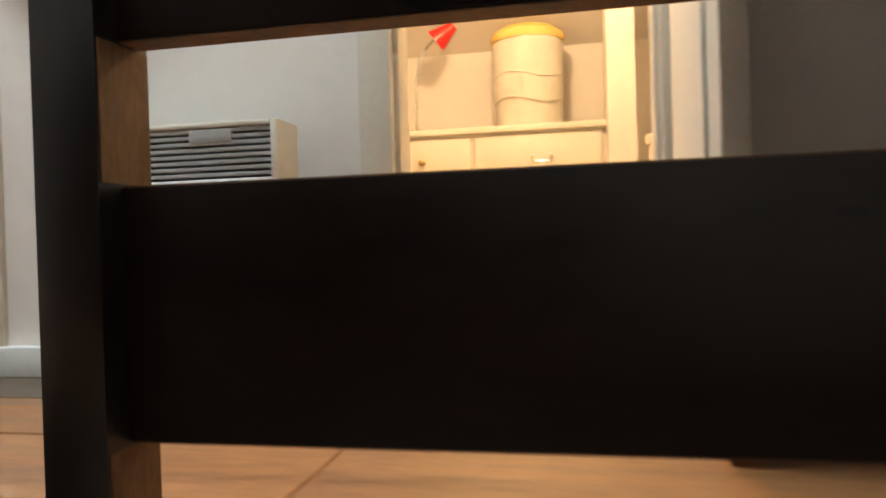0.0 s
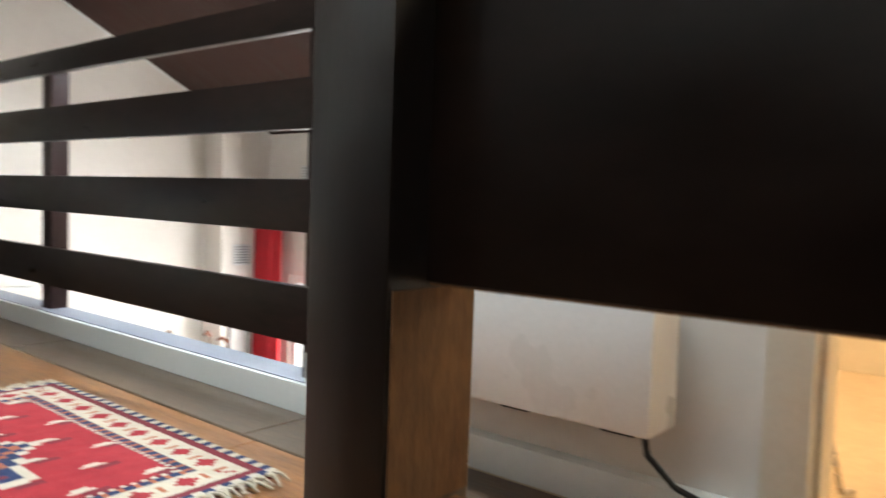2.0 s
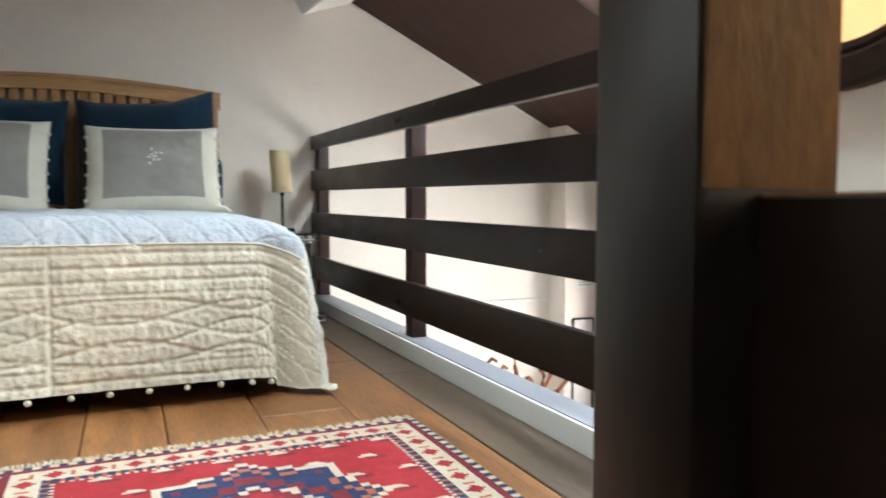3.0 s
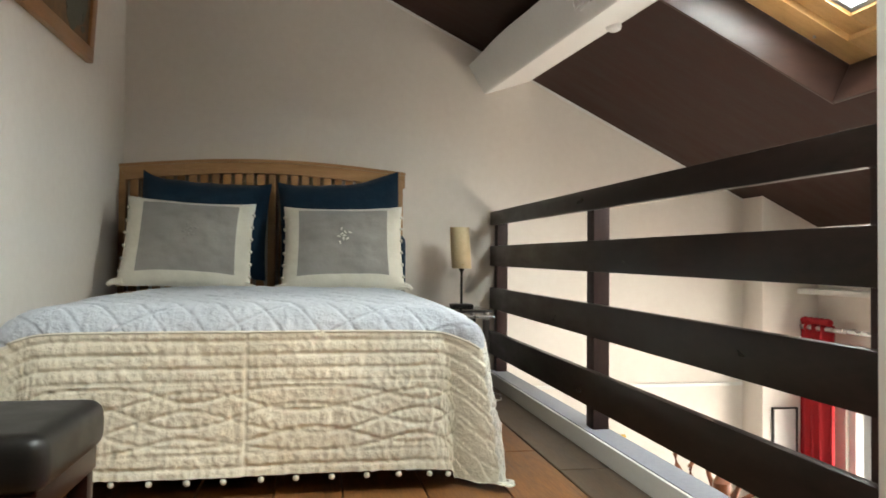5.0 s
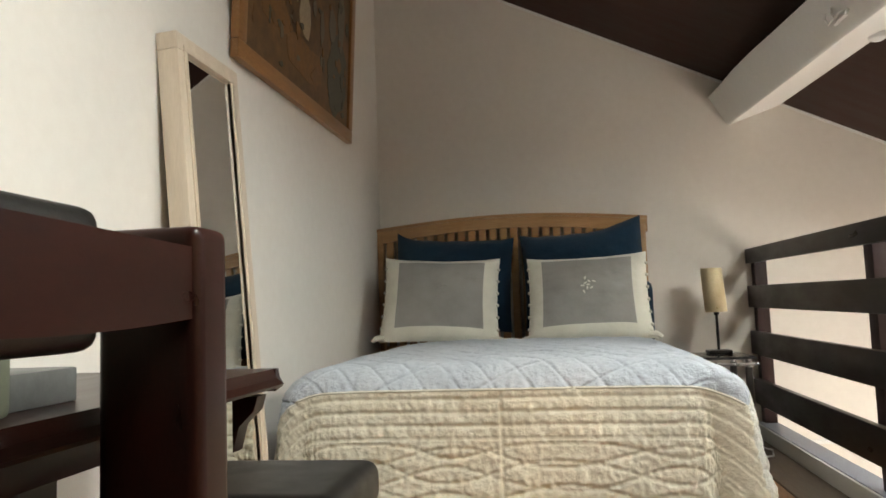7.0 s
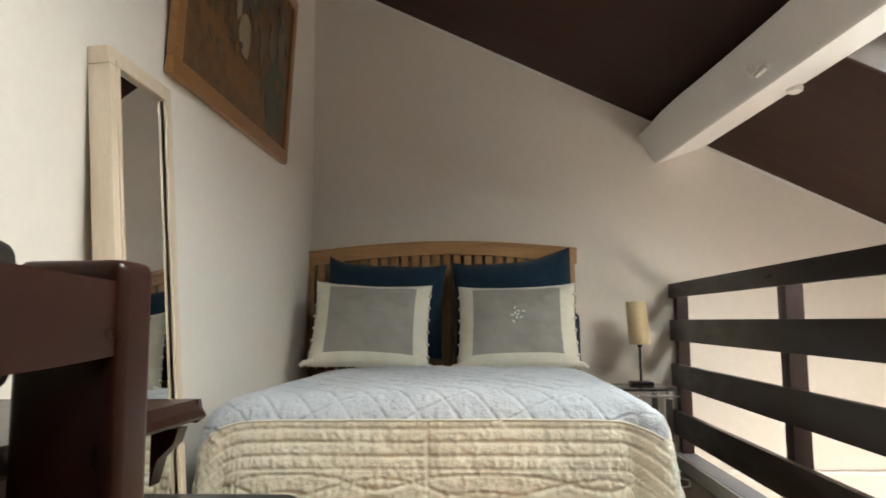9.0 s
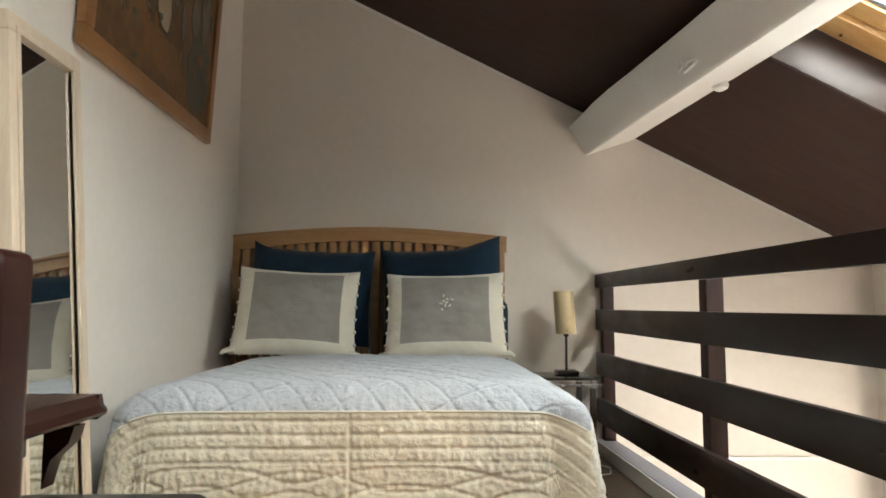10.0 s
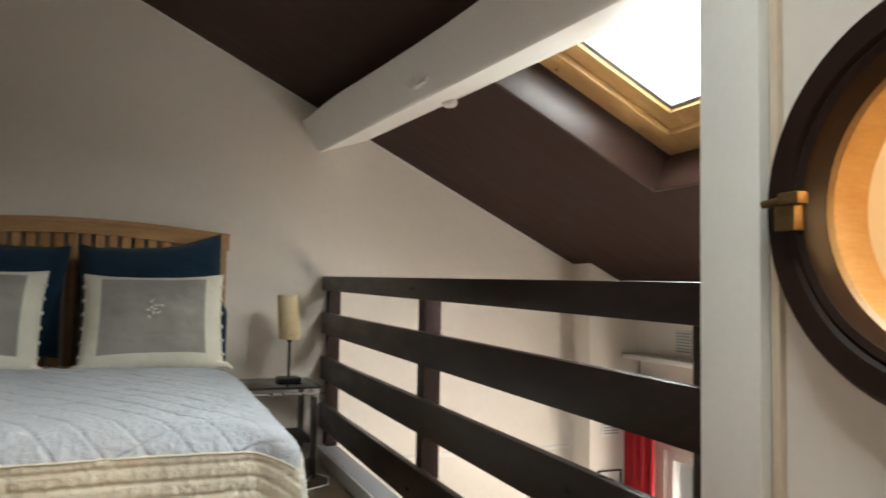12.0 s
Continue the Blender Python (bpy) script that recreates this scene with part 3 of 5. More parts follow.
def quilt():
    top = thing("quilt", "quilted bedspread with a pale blue field and a cream front border", "bedspread")
    side, front = 0.42, 0.415
    QUILT_X1 = BED_X1 + 0.045
    step = 0.005
    xs = np.arange(BED_X0 - side, QUILT_X1 + side + 0.001, step)
    ys = np.arange(BED_Y0 - front, 3.66, step)
    r = 0.09
    zt = BED_Z + 0.044

    def drop(over, lean):
        """Run out and fall of cloth that hangs over an edge by that length."""
        arc = r * math.pi / 2
        if over <= 0:
            return 0.0, 0.0
        if over < arc:
            t = over / r
            return r * math.sin(t), r * (1 - math.cos(t))
        return r + (over - arc) * lean, r + (over - arc) * 0.994

    verts, uvkind = [], []
    for y in ys:
        for x in xs:
            ra, la, fo = max(0, x - QUILT_X1 + r), max(0, BED_X0 + r - x), max(0, BED_Y0 + r - y)
            rr, rl = x - QUILT_X1 + r, BED_X0 + r - x
            ox = (rr + math.hypot(rr, 0.10)) / 2 - (rl + math.hypot(rl, 0.10)) / 2
            over = math.hypot(ox, fo)
            out, fall = drop(over, 0.10 - 0.09 * (ox / over) ** 2 if over > 0 and ox > 0 else 0.10)
            cx, cy = x - ox, max(y, BED_Y0 + r)
            dx, dy = (ox / over, -fo / over) if over > 0 else (0, 0)
            corner = abs(dx * dy) * 2
            turn = math.degrees(math.atan2(abs(ox), fo)) if over > 0 else 0
            hang = min(1, over / 0.4)
            out *= 1 + hang * (0.80 * math.exp(-((turn - 54) / 18) ** 2) - 0.60 * math.exp(-((turn - 24) / 12) ** 2)) * (1 if ox > 0 else 0.45)
            out += 0.026 * dx * dx * math.exp(-((over - 0.16) / 0.13) ** 2)
            z = zt - fall
            if z < 0.022:
                out += (0.022 - z) * 0.25
                z = 0.022 + 0.010 * noise.noise((x * 14, y * 14, 0))
            px, py = cx + dx * out, cy + dy * out
            edge = stitch(x, y, fo - 0.10) if fo >= ra else stitch(y - 1.6, x, ra - 0.10)
            h = edge * 0.0105
            near_seam = (1.0 - 0.4 * edge) * (0.4 + 0.6 * min(1, over / 0.2))
            ripple = 0.007 * noise.noise((x * 3.1, y * 3.1, 1.7)) + 0.004 * noise.noise((x * 11, y * 11, 5.2))
            ripple += near_seam * (0.0085 * noise.noise((x * 44, y * 15, 9)) + 0.0070 * noise.noise((x * 75, y * 60, 3)))
            fold = 0.020 * min(1, max(0, over - 0.12) / 0.25) * noise.noise((x * 2.8 + 4, y * 2.8, 0.4)) if over > 0 else 0
            soft = min(1, over / (r * 1.2))
            h += ripple + fold
            mound = 0.016 * math.exp(-((x - 0.27) / 0.55) ** 2) * min(1, max(0, (y - 2.3) / 0.5))
            px += dx * h * soft
            py += dy * h * soft
            z += h * (1 - soft) + mound
            px = max(px, LEFT + 0.012 + 0.004 * noise.noise((x * 9, y * 9, 2)))
            verts.append((px, py, max(z, 0.012)))
    nx, ny = len(xs), len(ys)
    groups = {"field": [], "border": [], "drop": []}
    for j in range(ny - 1):
        for i in range(nx - 1):
            x, y = xs[i], ys[j]
            k = j * nx + i
            q = (k, k + 1, k + nx + 1, k + nx)
            fo, ra = BED_Y0 + r - y, x - QUILT_X1 + r
            if fo > 0.115 and fo >= ra:
                groups["border"].append(q)
            elif ra > 0.115:
                groups["drop"].append(q)
            else:
                groups["field"].append(q)
    for name, mat, label in (("field", QUILT_TOP, "pale blue diamond-quilted field"), ("border", QUILT_CREAM, "cream border with wavy quilting"), ("drop", QUILT_SIDE, "white quilted side drop")):
        used = sorted({i for q in groups[name] for i in q})
        at = {v: k for k, v in enumerate(used)}
        me = bpy.data.meshes.new(name)
        me.from_pydata([verts[i] for i in used], [], [[at[i] for i in q] for q in groups[name]])
        me.materials.append(mat)
        me.shade_smooth()
        ob = new(name, me)
        ob.parent = top
        tagged(ob, label)
    # piping along the seam between field and border, and pompons on the front hem
    bm = bmesh.new()
    pts = [Vector(verts[min(range(ny), key=lambda j: abs(BED_Y0 + r - ys[j] - 0.115)) * nx + i]) for i in range(12, nx - 30, 4) if BED_X0 - 0.05 < xs[i] < QUILT_X1 + 0.02]
    pipe(bm, [p + Vector((0, -0.002, 0.001)) for p in pts], 0.0035, 6)
    part("piping", bm, IVORY, top)
    x = BED_X0 + 0.02
    while x < QUILT_X1 - 0.02:
        i = int((x - xs[0]) / step)
        p = Vector(verts[i])
        bm = bmesh.new()
        bmesh.ops.create_icosphere(bm, subdivisions=2, radius=0.009, matrix=Matrix.Translation(p + Vector((0, 0.004, -0.012))))
        part("pompon", bm, IVORY, top)
        x += 0.098


def bed():
    top = thing("bed", "double bed with an arched honey oak headboard against the wall", "bed")
    block("base", (BED_X0 + 0.05, BED_X1 - 0.03, BED_Y0 + 0.10, 4.12, 0.04, 0.24), BLACK, top, 0.01)
    bm = bmesh.new()
    box(bm, BED_X0, BED_X1 - 0.005, BED_Y0 + 0.02, 4.12, 0.24, BED_Z, 0.07, segments=4)
    part("mattress", bm, SHEET, top)
    for x in (-0.545, 0.865):
        block("headboard_post", (x, x + 0.045, 4.125, 4.185, 0.0, 1.10), OAK, top, 0.006)
    bm = bmesh.new()
    k = 24
    arc = [(-0.56 + 1.48 * i / k, 1.136 + 0.048 * math.sin(math.pi * i / k)) for i in range(k + 1)]
    prism(bm, arc + [(x, z - 0.078 + 0.010 * math.sin(math.pi * i / k)) for i, (x, z) in reversed(list(enumerate(arc)))], "y", 4.128, 4.188)
    part("headboard_rail", bm, OAK, top)
    bm = bmesh.new()
    prism(bm, [(x, z + 0.004) for x, z in arc] + [(x, z - 0.012) for x, z in reversed(arc)], "y", 4.116, 4.196)
    part("headboard_cap", bm, OAK, top)
    block("lower_rail", (-0.50, 0.865, 4.14, 4.175, 0.42, 0.50), OAK, top, 0.004)
    for i in range(24):
        x = -0.485 + i * 0.0572
        block("slat", (x, x + 0.041, 4.148, 4.166, 0.48, 1.085 + 0.036 * math.sin(math.pi * (x + 0.56) / 1.48)), OAK, top, 0.004)
    for x, y in ((-0.30, 2.52), (0.74, 2.52)):
        block("leg", (x, x + 0.06, y, y + 0.06, 0.0, 0.06), BLACK, top, 0.004)


def cushion_mesh(w, h, t, k=30, sag=0.0, seed=0.0, inset=None):
    """Both faces of a stuffed cushion, w by h, t thick, standing in its own plane (x across, z up, y out)."""
    bm = bmesh.new()
    grid = {}
    for s in (-1, 1):
        for j in range(k + 1):
            for i in range(k + 1):
                u, v = i / k * 2 - 1, j / k * 2 - 1
                edge = i in (0, k) or j in (0, k)
                if edge and s == 1:
                    grid[s, i, j] = grid[-1, i, j]
                    continue
                f = max(0, (1 - abs(u) ** 2.6) * (1 - abs(v) ** 2.6)) ** 0.55
                x = w / 2 * u * (1 - 0.045 * (1 - v * v))
                z = h / 2 * v * (1 - 0.045 * (1 - u * u)) - sag * (1 - u * u) * (v > 0) * v
                wr = 0.010 * noise.noise((u * 2.3 + seed, v * 2.3, s)) + 0.004 * noise.noise((u * 7, v * 7 + seed, s))
                grid[s, i, j] = bm.verts.new((x, s * (t / 2 * f + wr * f), z))
    panel, at = bmesh.new(), {}
    for s in (-1, 1):
        for j in range(k):
            for i in range(k):
                if inset and s == -1 and inset[0] <= i < k - inset[0] and inset[1] <= j < k - inset[2]:
                    corners = ((i, j), (i + 1, j), (i + 1, j + 1), (i, j + 1))
                    for c in corners:
                        if c not in at:
                            at[c] = panel.verts.new(grid[s, c[0], c[1]].co)
                    panel.faces.new([at[c] for c in corners])
                    continue
                q = [grid[s, i, j], grid[s, i + 1, j], grid[s, i + 1, j + 1], grid[s, i, j + 1]]
                bm.faces.new(q if s == -1 else q[::-1])
    return (bm, panel) if inset else bm


def cushion(centre, tilt, turn, seed, lean):
    top = thing("cushion", "taupe grey square cushion with an ivory border and side buttons", "cushion", group="cushions on the bed")
    m = Matrix.Translation(centre) @ Euler((radians(tilt), radians(lean), radians(turn))).to_matrix().to_4x4()
    w, h = 0.575, 0.455
    bm, panel = cushion_mesh(w, h, 0.17, 40, 0.012, seed, (5, 5, 3))
    part("border", bm, IVORY, top, "ivory border")
    part("panel", panel, GREY, top, "taupe grey panel")
    bm = bmesh.new()
    for k in range(9):                                  # pale embroidered sprig
        a = k * 2.4
        r = 0.006 + 0.0036 * k
        c = Vector((r * math.cos(a), -0.0885, 0.02 + r * math.sin(a) * 1.3))
        bmesh.ops.create_uvsphere(bm, u_segments=8, v_segments=5, radius=0.0065, matrix=Matrix.Translation(c) @ Euler((0, a, 0)).to_matrix().to_4x4() @ Matrix.Diagonal((1.5, 0.3, 0.7, 1)))
    part("embroidery", bm, IVORY if seed > 1 else GREY, top)
    for sx in (-1, 1):
        for k in range(6):
            bm = bmesh.new()
            z = -0.16 + 0.064 * k
            bmesh.ops.create_icosphere(bm, subdivisions=2, radius=0.009, matrix=Matrix.Translation((sx * w / 2 * (0.985 - 0.03 * (1 - (z * 4.4) ** 2)), -0.006, z)))
            part("button", bm, IVORY, top)
    for sx in (-1, 1):                                  # knotted lower corners
        bm = bmesh.new()
        pipe(bm, [(sx * (w / 2 - 0.03), -0.02, -h / 2 + 0.02), (sx * (w / 2 + 0.01), -0.02, -h / 2 + 0.012), (sx * (w / 2 + 0.028), -0.015, -h / 2 - 0.002)], [0.018, 0.014, 0.010], 8)
        part("corner_knot", bm, IVORY, top)
    top.matrix_world = m


def pillow(centre, tilt, turn, roll, seed):
    top = thing("pillow", "navy blue pillow propped against the oak headboard", "pillow", group="navy pillows")
    w, h = 0.62, 0.50
    bm = cushion_mesh(w, h, 0.15, 28, 0.0, seed)
    side = 1 if seed > 1 else -1
    for v in bm.verts:                                  # one upper corner pulled up, the seam between nearly straight
        u, t = side * v.co.x / (w / 2), v.co.z / (h / 2)
        if t > 0.5:
            rise = 0.052 * max(0, (u - 0.15) / 0.85) ** 1.3 if side > 0 else 0.034 * max(0, (u - 0.70) / 0.30) ** 1.5
            rise += 0.012 * max(0, (-u - 0.75) / 0.25) + 0.006 * noise.noise((u * 4 + seed, 0.5, 0))
            v.co.z += (rise - 0.006) * (t - 0.5) * 2
    part("cover", bm, NAVY, top)
    top.matrix_world = Matrix.Translation(centre) @ Euler((radians(tilt), radians(roll), radians(turn))).to_matrix().to_4x4()


bed()
quilt()
cushion((-0.122, 3.735, 0.738), -24, 4, 0.3, 2.5)
cushion((0.582, 3.745, 0.725), -26, -3, 1.7, -1.0)
pillow((-0.09, 3.95, 0.82), -14, 2, 3, 0.6)
pillow((0.575, 3.96, 0.828), -14, -2, -3, 2.6)
block_bm = bmesh.new()
box(block_bm, 0.60, 0.90, 3.86, 3.98, 0.48, 0.80, 0.05, segments=3)
tagged(part("pillow", block_bm, NAVY), "second navy blue pillow lying behind the cushions", "pillow", "navy pillows")


# ---- bedside ----
def bedside_table():
    top = thing("bedside_table", "small dark wood bedside table with a glass and chrome top", "side table")
    x0, x1, y0, y1 = 0.955, 1.325, 3.77, 4.13
    for x in (x0 + 0.02, x1 - 0.045):
        for y in (y0 + 0.01, y1 - 0.04):
            block("leg", (x, x + 0.028, y, y + 0.028, 0.0, 0.375), DARKPOST, top, 0.003)
    block("tabletop", (x0, x1, y0, y1, 0.412, 0.424), material("smoked glass top", (0.03, 0.03, 0.03), (0.05, 0.05, 0.05), 0.08, 6, 90, bump=0), top, 0.003)
    for y in (y0 + 0.006, y1 - 0.012):
        bm = bmesh.new()
        tube(bm, (x0 + 0.01, y, 0.39), (x1 + 0.012, y, 0.39), 0.007)
        part("rail", bm, METAL, top)
    for x in (x0 + 0.034, x1 - 0.03):
        for y in (y0 + 0.024, y1 - 0.026):
            bm = bmesh.new()
            tube(bm, (x, y, 0.372), (x, y, 0.413), 0.014)
            part("bracket", bm, METAL, top)
    block("shelf", (x0 + 0.03, x1 - 0.03, y0 + 0.02, y1 - 0.02, 0.16, 0.175), DARKWOOD, top, 0.003)


def table_lamp(x, y, z):
    top = thing("table_lamp", "slim table lamp with a cream parchment cylinder shade", "lamp")
    bm = bmesh.new()
    box(bm, x - 0.055, x + 0.055, y - 0.055, y + 0.055, z, z + 0.022, 0.008)
    part("base", bm, BLACK, top)
    bm = bmesh.new()
    tube(bm, (x, y, z + 0.02), (x, y, z + 0.235), 0.0065)
    part("stem", bm, BLACK, top)
    bm = bmesh.new()
    lathe(bm, [(0.011, 0.19), (0.014, 0.20), (0.014, 0.235), (0.010, 0.245)], (x, y, z), 16)
    part("socket", bm, BLACK, top)
    bm = bmesh.new()
    lean = 0.012
    rings = []
    for r, h in ((0.050, 0.205), (0.052, 0.21), (0.050, 0.42), (0.048, 0.42), (0.047, 0.21)):
        rings.append([bm.verts.new((x + r * math.cos(k * math.tau / 32) - lean * (h - 0.2) / 0.2, y + r * math.sin(k * math.tau / 32), z + h)) for k in range(32)])
    for a, b in zip(rings, rings[1:] + rings[:1]):
        for k in range(32):
            bm.faces.new((a[k], a[(k + 1) % 32], b[(k + 1) % 32], b[k]))
    part("shade", bm, SHADE, top, "cream parchment shade")
    for a in (0.4, 2.5, 4.6):
        bm = bmesh.new()
        tube(bm, (x + 0.05 * math.cos(a), y + 0.05 * math.sin(a), z + 0.225), (x + 0.056 * math.cos(a), y + 0.056 * math.sin(a), z + 0.225), 0.003)
        part("rivet", bm, BRASS, top)


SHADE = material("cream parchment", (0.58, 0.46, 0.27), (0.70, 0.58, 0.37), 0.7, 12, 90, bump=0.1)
bedside_table()
table_lamp(1.205, 3.98, 0.424)
bm = bmesh.new()
pipe(bm, [(1.21, 4.03, 0.43), (1.26, 4.06, 0.432), (1.33, 4.05, 0.41), (1.345, 4.0, 0.2), (1.33, 3.9, 0.02), (1.26, 3.72, 0.008), (1.14, 3.62, 0.008), (1.22, 3.56, 0.008), (1.33, 3.62, 0.008), (1.36, 3.75, 0.008), (1.30, 3.86, 0.008)], 0.004, 6)
tagged(part("lamp_cable", bm, ENAMEL), "white lamp cable curled on the floor planks", "cable")


# ---- painting and mirror on the side wall ----
def painting():
    top = thing("painting", "old brown landscape painting in a plain wooden frame", "painting")
    w, h, t = 1.25, 0.80, 0.03
    y0 = 2.305
    lean = Matrix.Translation((LEFT + 0.004, y0, 1.497)) @ Euler((0, radians(3.2), 0)).to_matrix().to_4x4()
    for s in ((0, w, 0, 0.06), (0, w, h - 0.06, h), (0, 0.06, 0.06, h - 0.06), (w - 0.06, w, 0.06, h - 0.06)):
        bm = bmesh.new()
        box(bm, 0.0, t, s[0], s[1], s[2], s[3], 0.006, lean)
        part("frame", bm, FRAMEWOOD, top)
    bm = bmesh.new()
    box(bm, 0.004, 0.018, 0.05, w - 0.05, 0.05, h - 0.05, 0, lean)
    part("canvas", bm, CANVAS, top, "dark brown and ochre canvas")
    rng = random.Random(4)
    for cy, cz, ry, rz, mat in ((0.16, 0.46, 0.06, 0.09, DAB), (0.60, 0.36, 0.075, 0.085, DAB), (0.52, 0.50, 0.035, 0.10, DAB), (0.80, 0.40, 0.028, 0.085, DABGREY), (0.93, 0.46, 0.05, 0.08, DABGREY), (1.06, 0.52, 0.05, 0.13, DABGREY),
                                (0.62, 0.62, 0.17, 0.15, DABGREEN), (1.02, 0.27, 0.14, 0.20, DABGREEN), (0.62, 0.20, 0.24, 0.075, DABOCHRE), (0.30, 0.28, 0.15, 0.08, DABOCHRE), (0.36, 0.60, 0.10, 0.13, DABGREEN)):
        bm = bmesh.new()
        outline = [(cy + ry * math.cos(a) * (0.75 + 0.4 * rng.random()), cz + rz * math.sin(a) * (0.75 + 0.4 * rng.random())) for a in [i * math.tau / 14 for i in range(14)]]
        prism(bm, outline, "x", 0.0178, 0.0188 + 0.0002 * rng.random() + (0.0012 if mat in (DAB, DABGREY) else 0))
        bmesh.ops.transform(bm, matrix=lean, verts=bm.verts)
        part("brush_stroke", bm, mat, top)
    for k in range(60):                                 # small dabs over the larger passages
        cy, cz = rng.uniform(0.10, w - 0.10), rng.uniform(0.10, h - 0.10)
        ry, rz = rng.uniform(0.008, 0.030), rng.uniform(0.010, 0.040)
        mat = rng.choice((DABOCHRE, DABOCHRE, DABGREEN, DABGREEN, DABGREEN, DABGREY, CANVAS, CANVAS))
        bm = bmesh.new()
        prism(bm, [(cy + ry * math.cos(a) * rng.uniform(0.6, 1.2), cz + rz * math.sin(a) * rng.uniform(0.6, 1.2)) for a in [i * math.tau / 9 for i in range(9)]], "x", 0.0178, 0.0195 + 0.00002 * k)
        bmesh.ops.transform(bm, matrix=lean, verts=bm.verts)
        part("brush_stroke", bm, mat, top)


CANVAS = material("painted canvas", (0.045, 0.028, 0.018), (0.22, 0.115, 0.045), 0.5, 3.2, 16, bump=0.3, rough_span=0.1)
DAB = material("pale paint", (0.30, 0.25, 0.17), (0.48, 0.42, 0.30), 0.5, 30, 120, bump=0.3)
DABGREEN = material("green grey paint", (0.045, 0.052, 0.042), (0.10, 0.10, 0.075), 0.5, 14, 60, bump=0.3)
DABOCHRE = material("ochre paint", (0.13, 0.065, 0.022), (0.26, 0.13, 0.045), 0.5, 14, 60, bump=0.3)
DABGREY = material("grey paint", (0.10, 0.09, 0.07), (0.18, 0.17, 0.14), 0.5, 30, 120, bump=0.3)
painting()


def floor_mirror():
    top = thing("floor_mirror", "tall mirror in a pale wooden frame leaning on the wall", "mirror")
    w, h, t, b = 0.352, 1.42, 0.057, 0.046
    lean = Matrix.Translation((-0.372, 1.894, 0.004)) @ Euler((0, radians(-4.1), 0)).to_matrix().to_4x4()
    for s in ((0, w, 0, b), (0, w, h - b, h), (0, b, b, h - b), (w - b, w, b, h - b)):
        bm = bmesh.new()
        box(bm, -t, 0.0, s[0], s[1], s[2], s[3], 0.004, lean)
        box(bm, -0.03, 0.004, s[0] + (0.03 if s[0] == 0 else 0.0), s[1] - (0.03 if s[1] == w else 0.0), s[2] + (0.03 if s[2] == 0 else 0), s[3] - (0.03 if s[3] == h else 0), 0.002, lean)
        part("frame", bm, PALEWOOD, top)
    bm = bmesh.new()
    box(bm, -0.014, -0.009, b - 0.003, w - b + 0.003, b - 0.003, h - b + 0.003, 0, lean)
    mirror = bpy.data.materials.new("mirror glass")
    mirror.use_nodes = True
    p = mirror.node_tree.nodes["Principled BSDF"]
    p.inputs["Metallic"].default_value, p.inputs["Roughness"].default_value = 1.0, 0.02
    p.inputs["Base Color"].default_value = (0.86, 0.88, 0.87, 1)
    part("mirror_glass", bm, mirror, top, "silvered mirror glass")


floor_mirror()


# ---- desk corner ----
def desk():
    top = thing("desk", "dark red varnished wooden desk with a moulded top", "desk")
    bm = bmesh.new()                                    # moulded profile round the visible edges
    prism(bm, [(LEFT + 0.086, 0.598), (-0.035, 0.598), (0.0, 0.606), (0.004, 0.612), (-0.010, 0.622), (-0.016, 0.640), (LEFT + 0.086, 0.640)], "y", -0.09, 1.285)
    prism(bm, [(1.284, 0.598), (1.315, 0.604), (1.322, 0.611), (1.306, 0.622), (1.298, 0.640), (1.284, 0.640)], "x", LEFT + 0.086, -0.012)
    part("desktop", bm, REDWOOD, top)
    block("apron", (LEFT + 0.11, -0.10, -0.04, 1.23, 0.545, 0.598), REDWOOD, top, 0.004)
    # dark sheet reaching almost to the floor, in place of the deep shade under the desk
    block("shade_panel", (LEFT + 0.088, LEFT + 0.104, -0.05, 1.23, 0.06, 0.598), REDWOOD, top, 0.002)
    for y in (-0.05, 1.01):
        for x in (LEFT + 0.106, -0.165):
            block("leg", (x, x + 0.055, y, y + 0.055, 0.05, 0.598), REDWOOD, top, 0.006)
    bm = bmesh.new()
    prism(bm, [(-0.06, 0.598), (-0.012, 0.598), (-0.020, 0.572), (-0.048, 0.545), (-0.06, 0.50)], "y", 1.20, 1.24)
    part("bracket", bm, REDWOOD, top)
    top.location = (-0.074, 0.271, -0.05)


def desk_chair():
    top = thing("desk_chair", "red-brown varnished wooden chair with a black leather back pad", "chair")
    for y in (0.440, 0.968):
        bm = bmesh.new()
        vs = box(bm, -0.074, 0.048, y, y + 0.074, 0.0, 0.792, 0.016, segments=4)
        part("back_post", bm, REDWOOD, top)
    bm = bmesh.new()
    k = 12
    upper = [(0.512 + 0.458 * i / k, 0.778 - 0.010 * (i / k)) for i in range(k + 1)]
    lower = [(0.512 + 0.458 * i / k, 0.690 - 0.010 * math.sin(math.pi * i / k)) for i in range(k + 1)]
    prism(bm, upper + lower[::-1], "x", 0.002, 0.040)
    part("top_rail", bm, REDWOOD, top)
    bm = bmesh.new()
    box(bm, -0.055, 0.003, 0.535, 0.873, 0.662, 0.800, 0.024, segments=4)
    part("back_pad", bm, LEATHER, top, "black leather back pad")
    block("seat_rail", (-0.020, 0.040, 0.512, 0.970, 0.38, 0.44), REDWOOD, top, 0.006)
    bm = bmesh.new()
    box(bm, -0.40, 0.0, 0.47, 1.01, 0.42, 0.47, 0.02, segments=3)
    part("seat", bm, LEATHER, top)
    for y in (0.46, 0.97):
        block("front_leg", (-0.39, -0.345, y, y + 0.045, 0.0, 0.43), REDWOOD, top, 0.006)
    top.location.x = 0.02


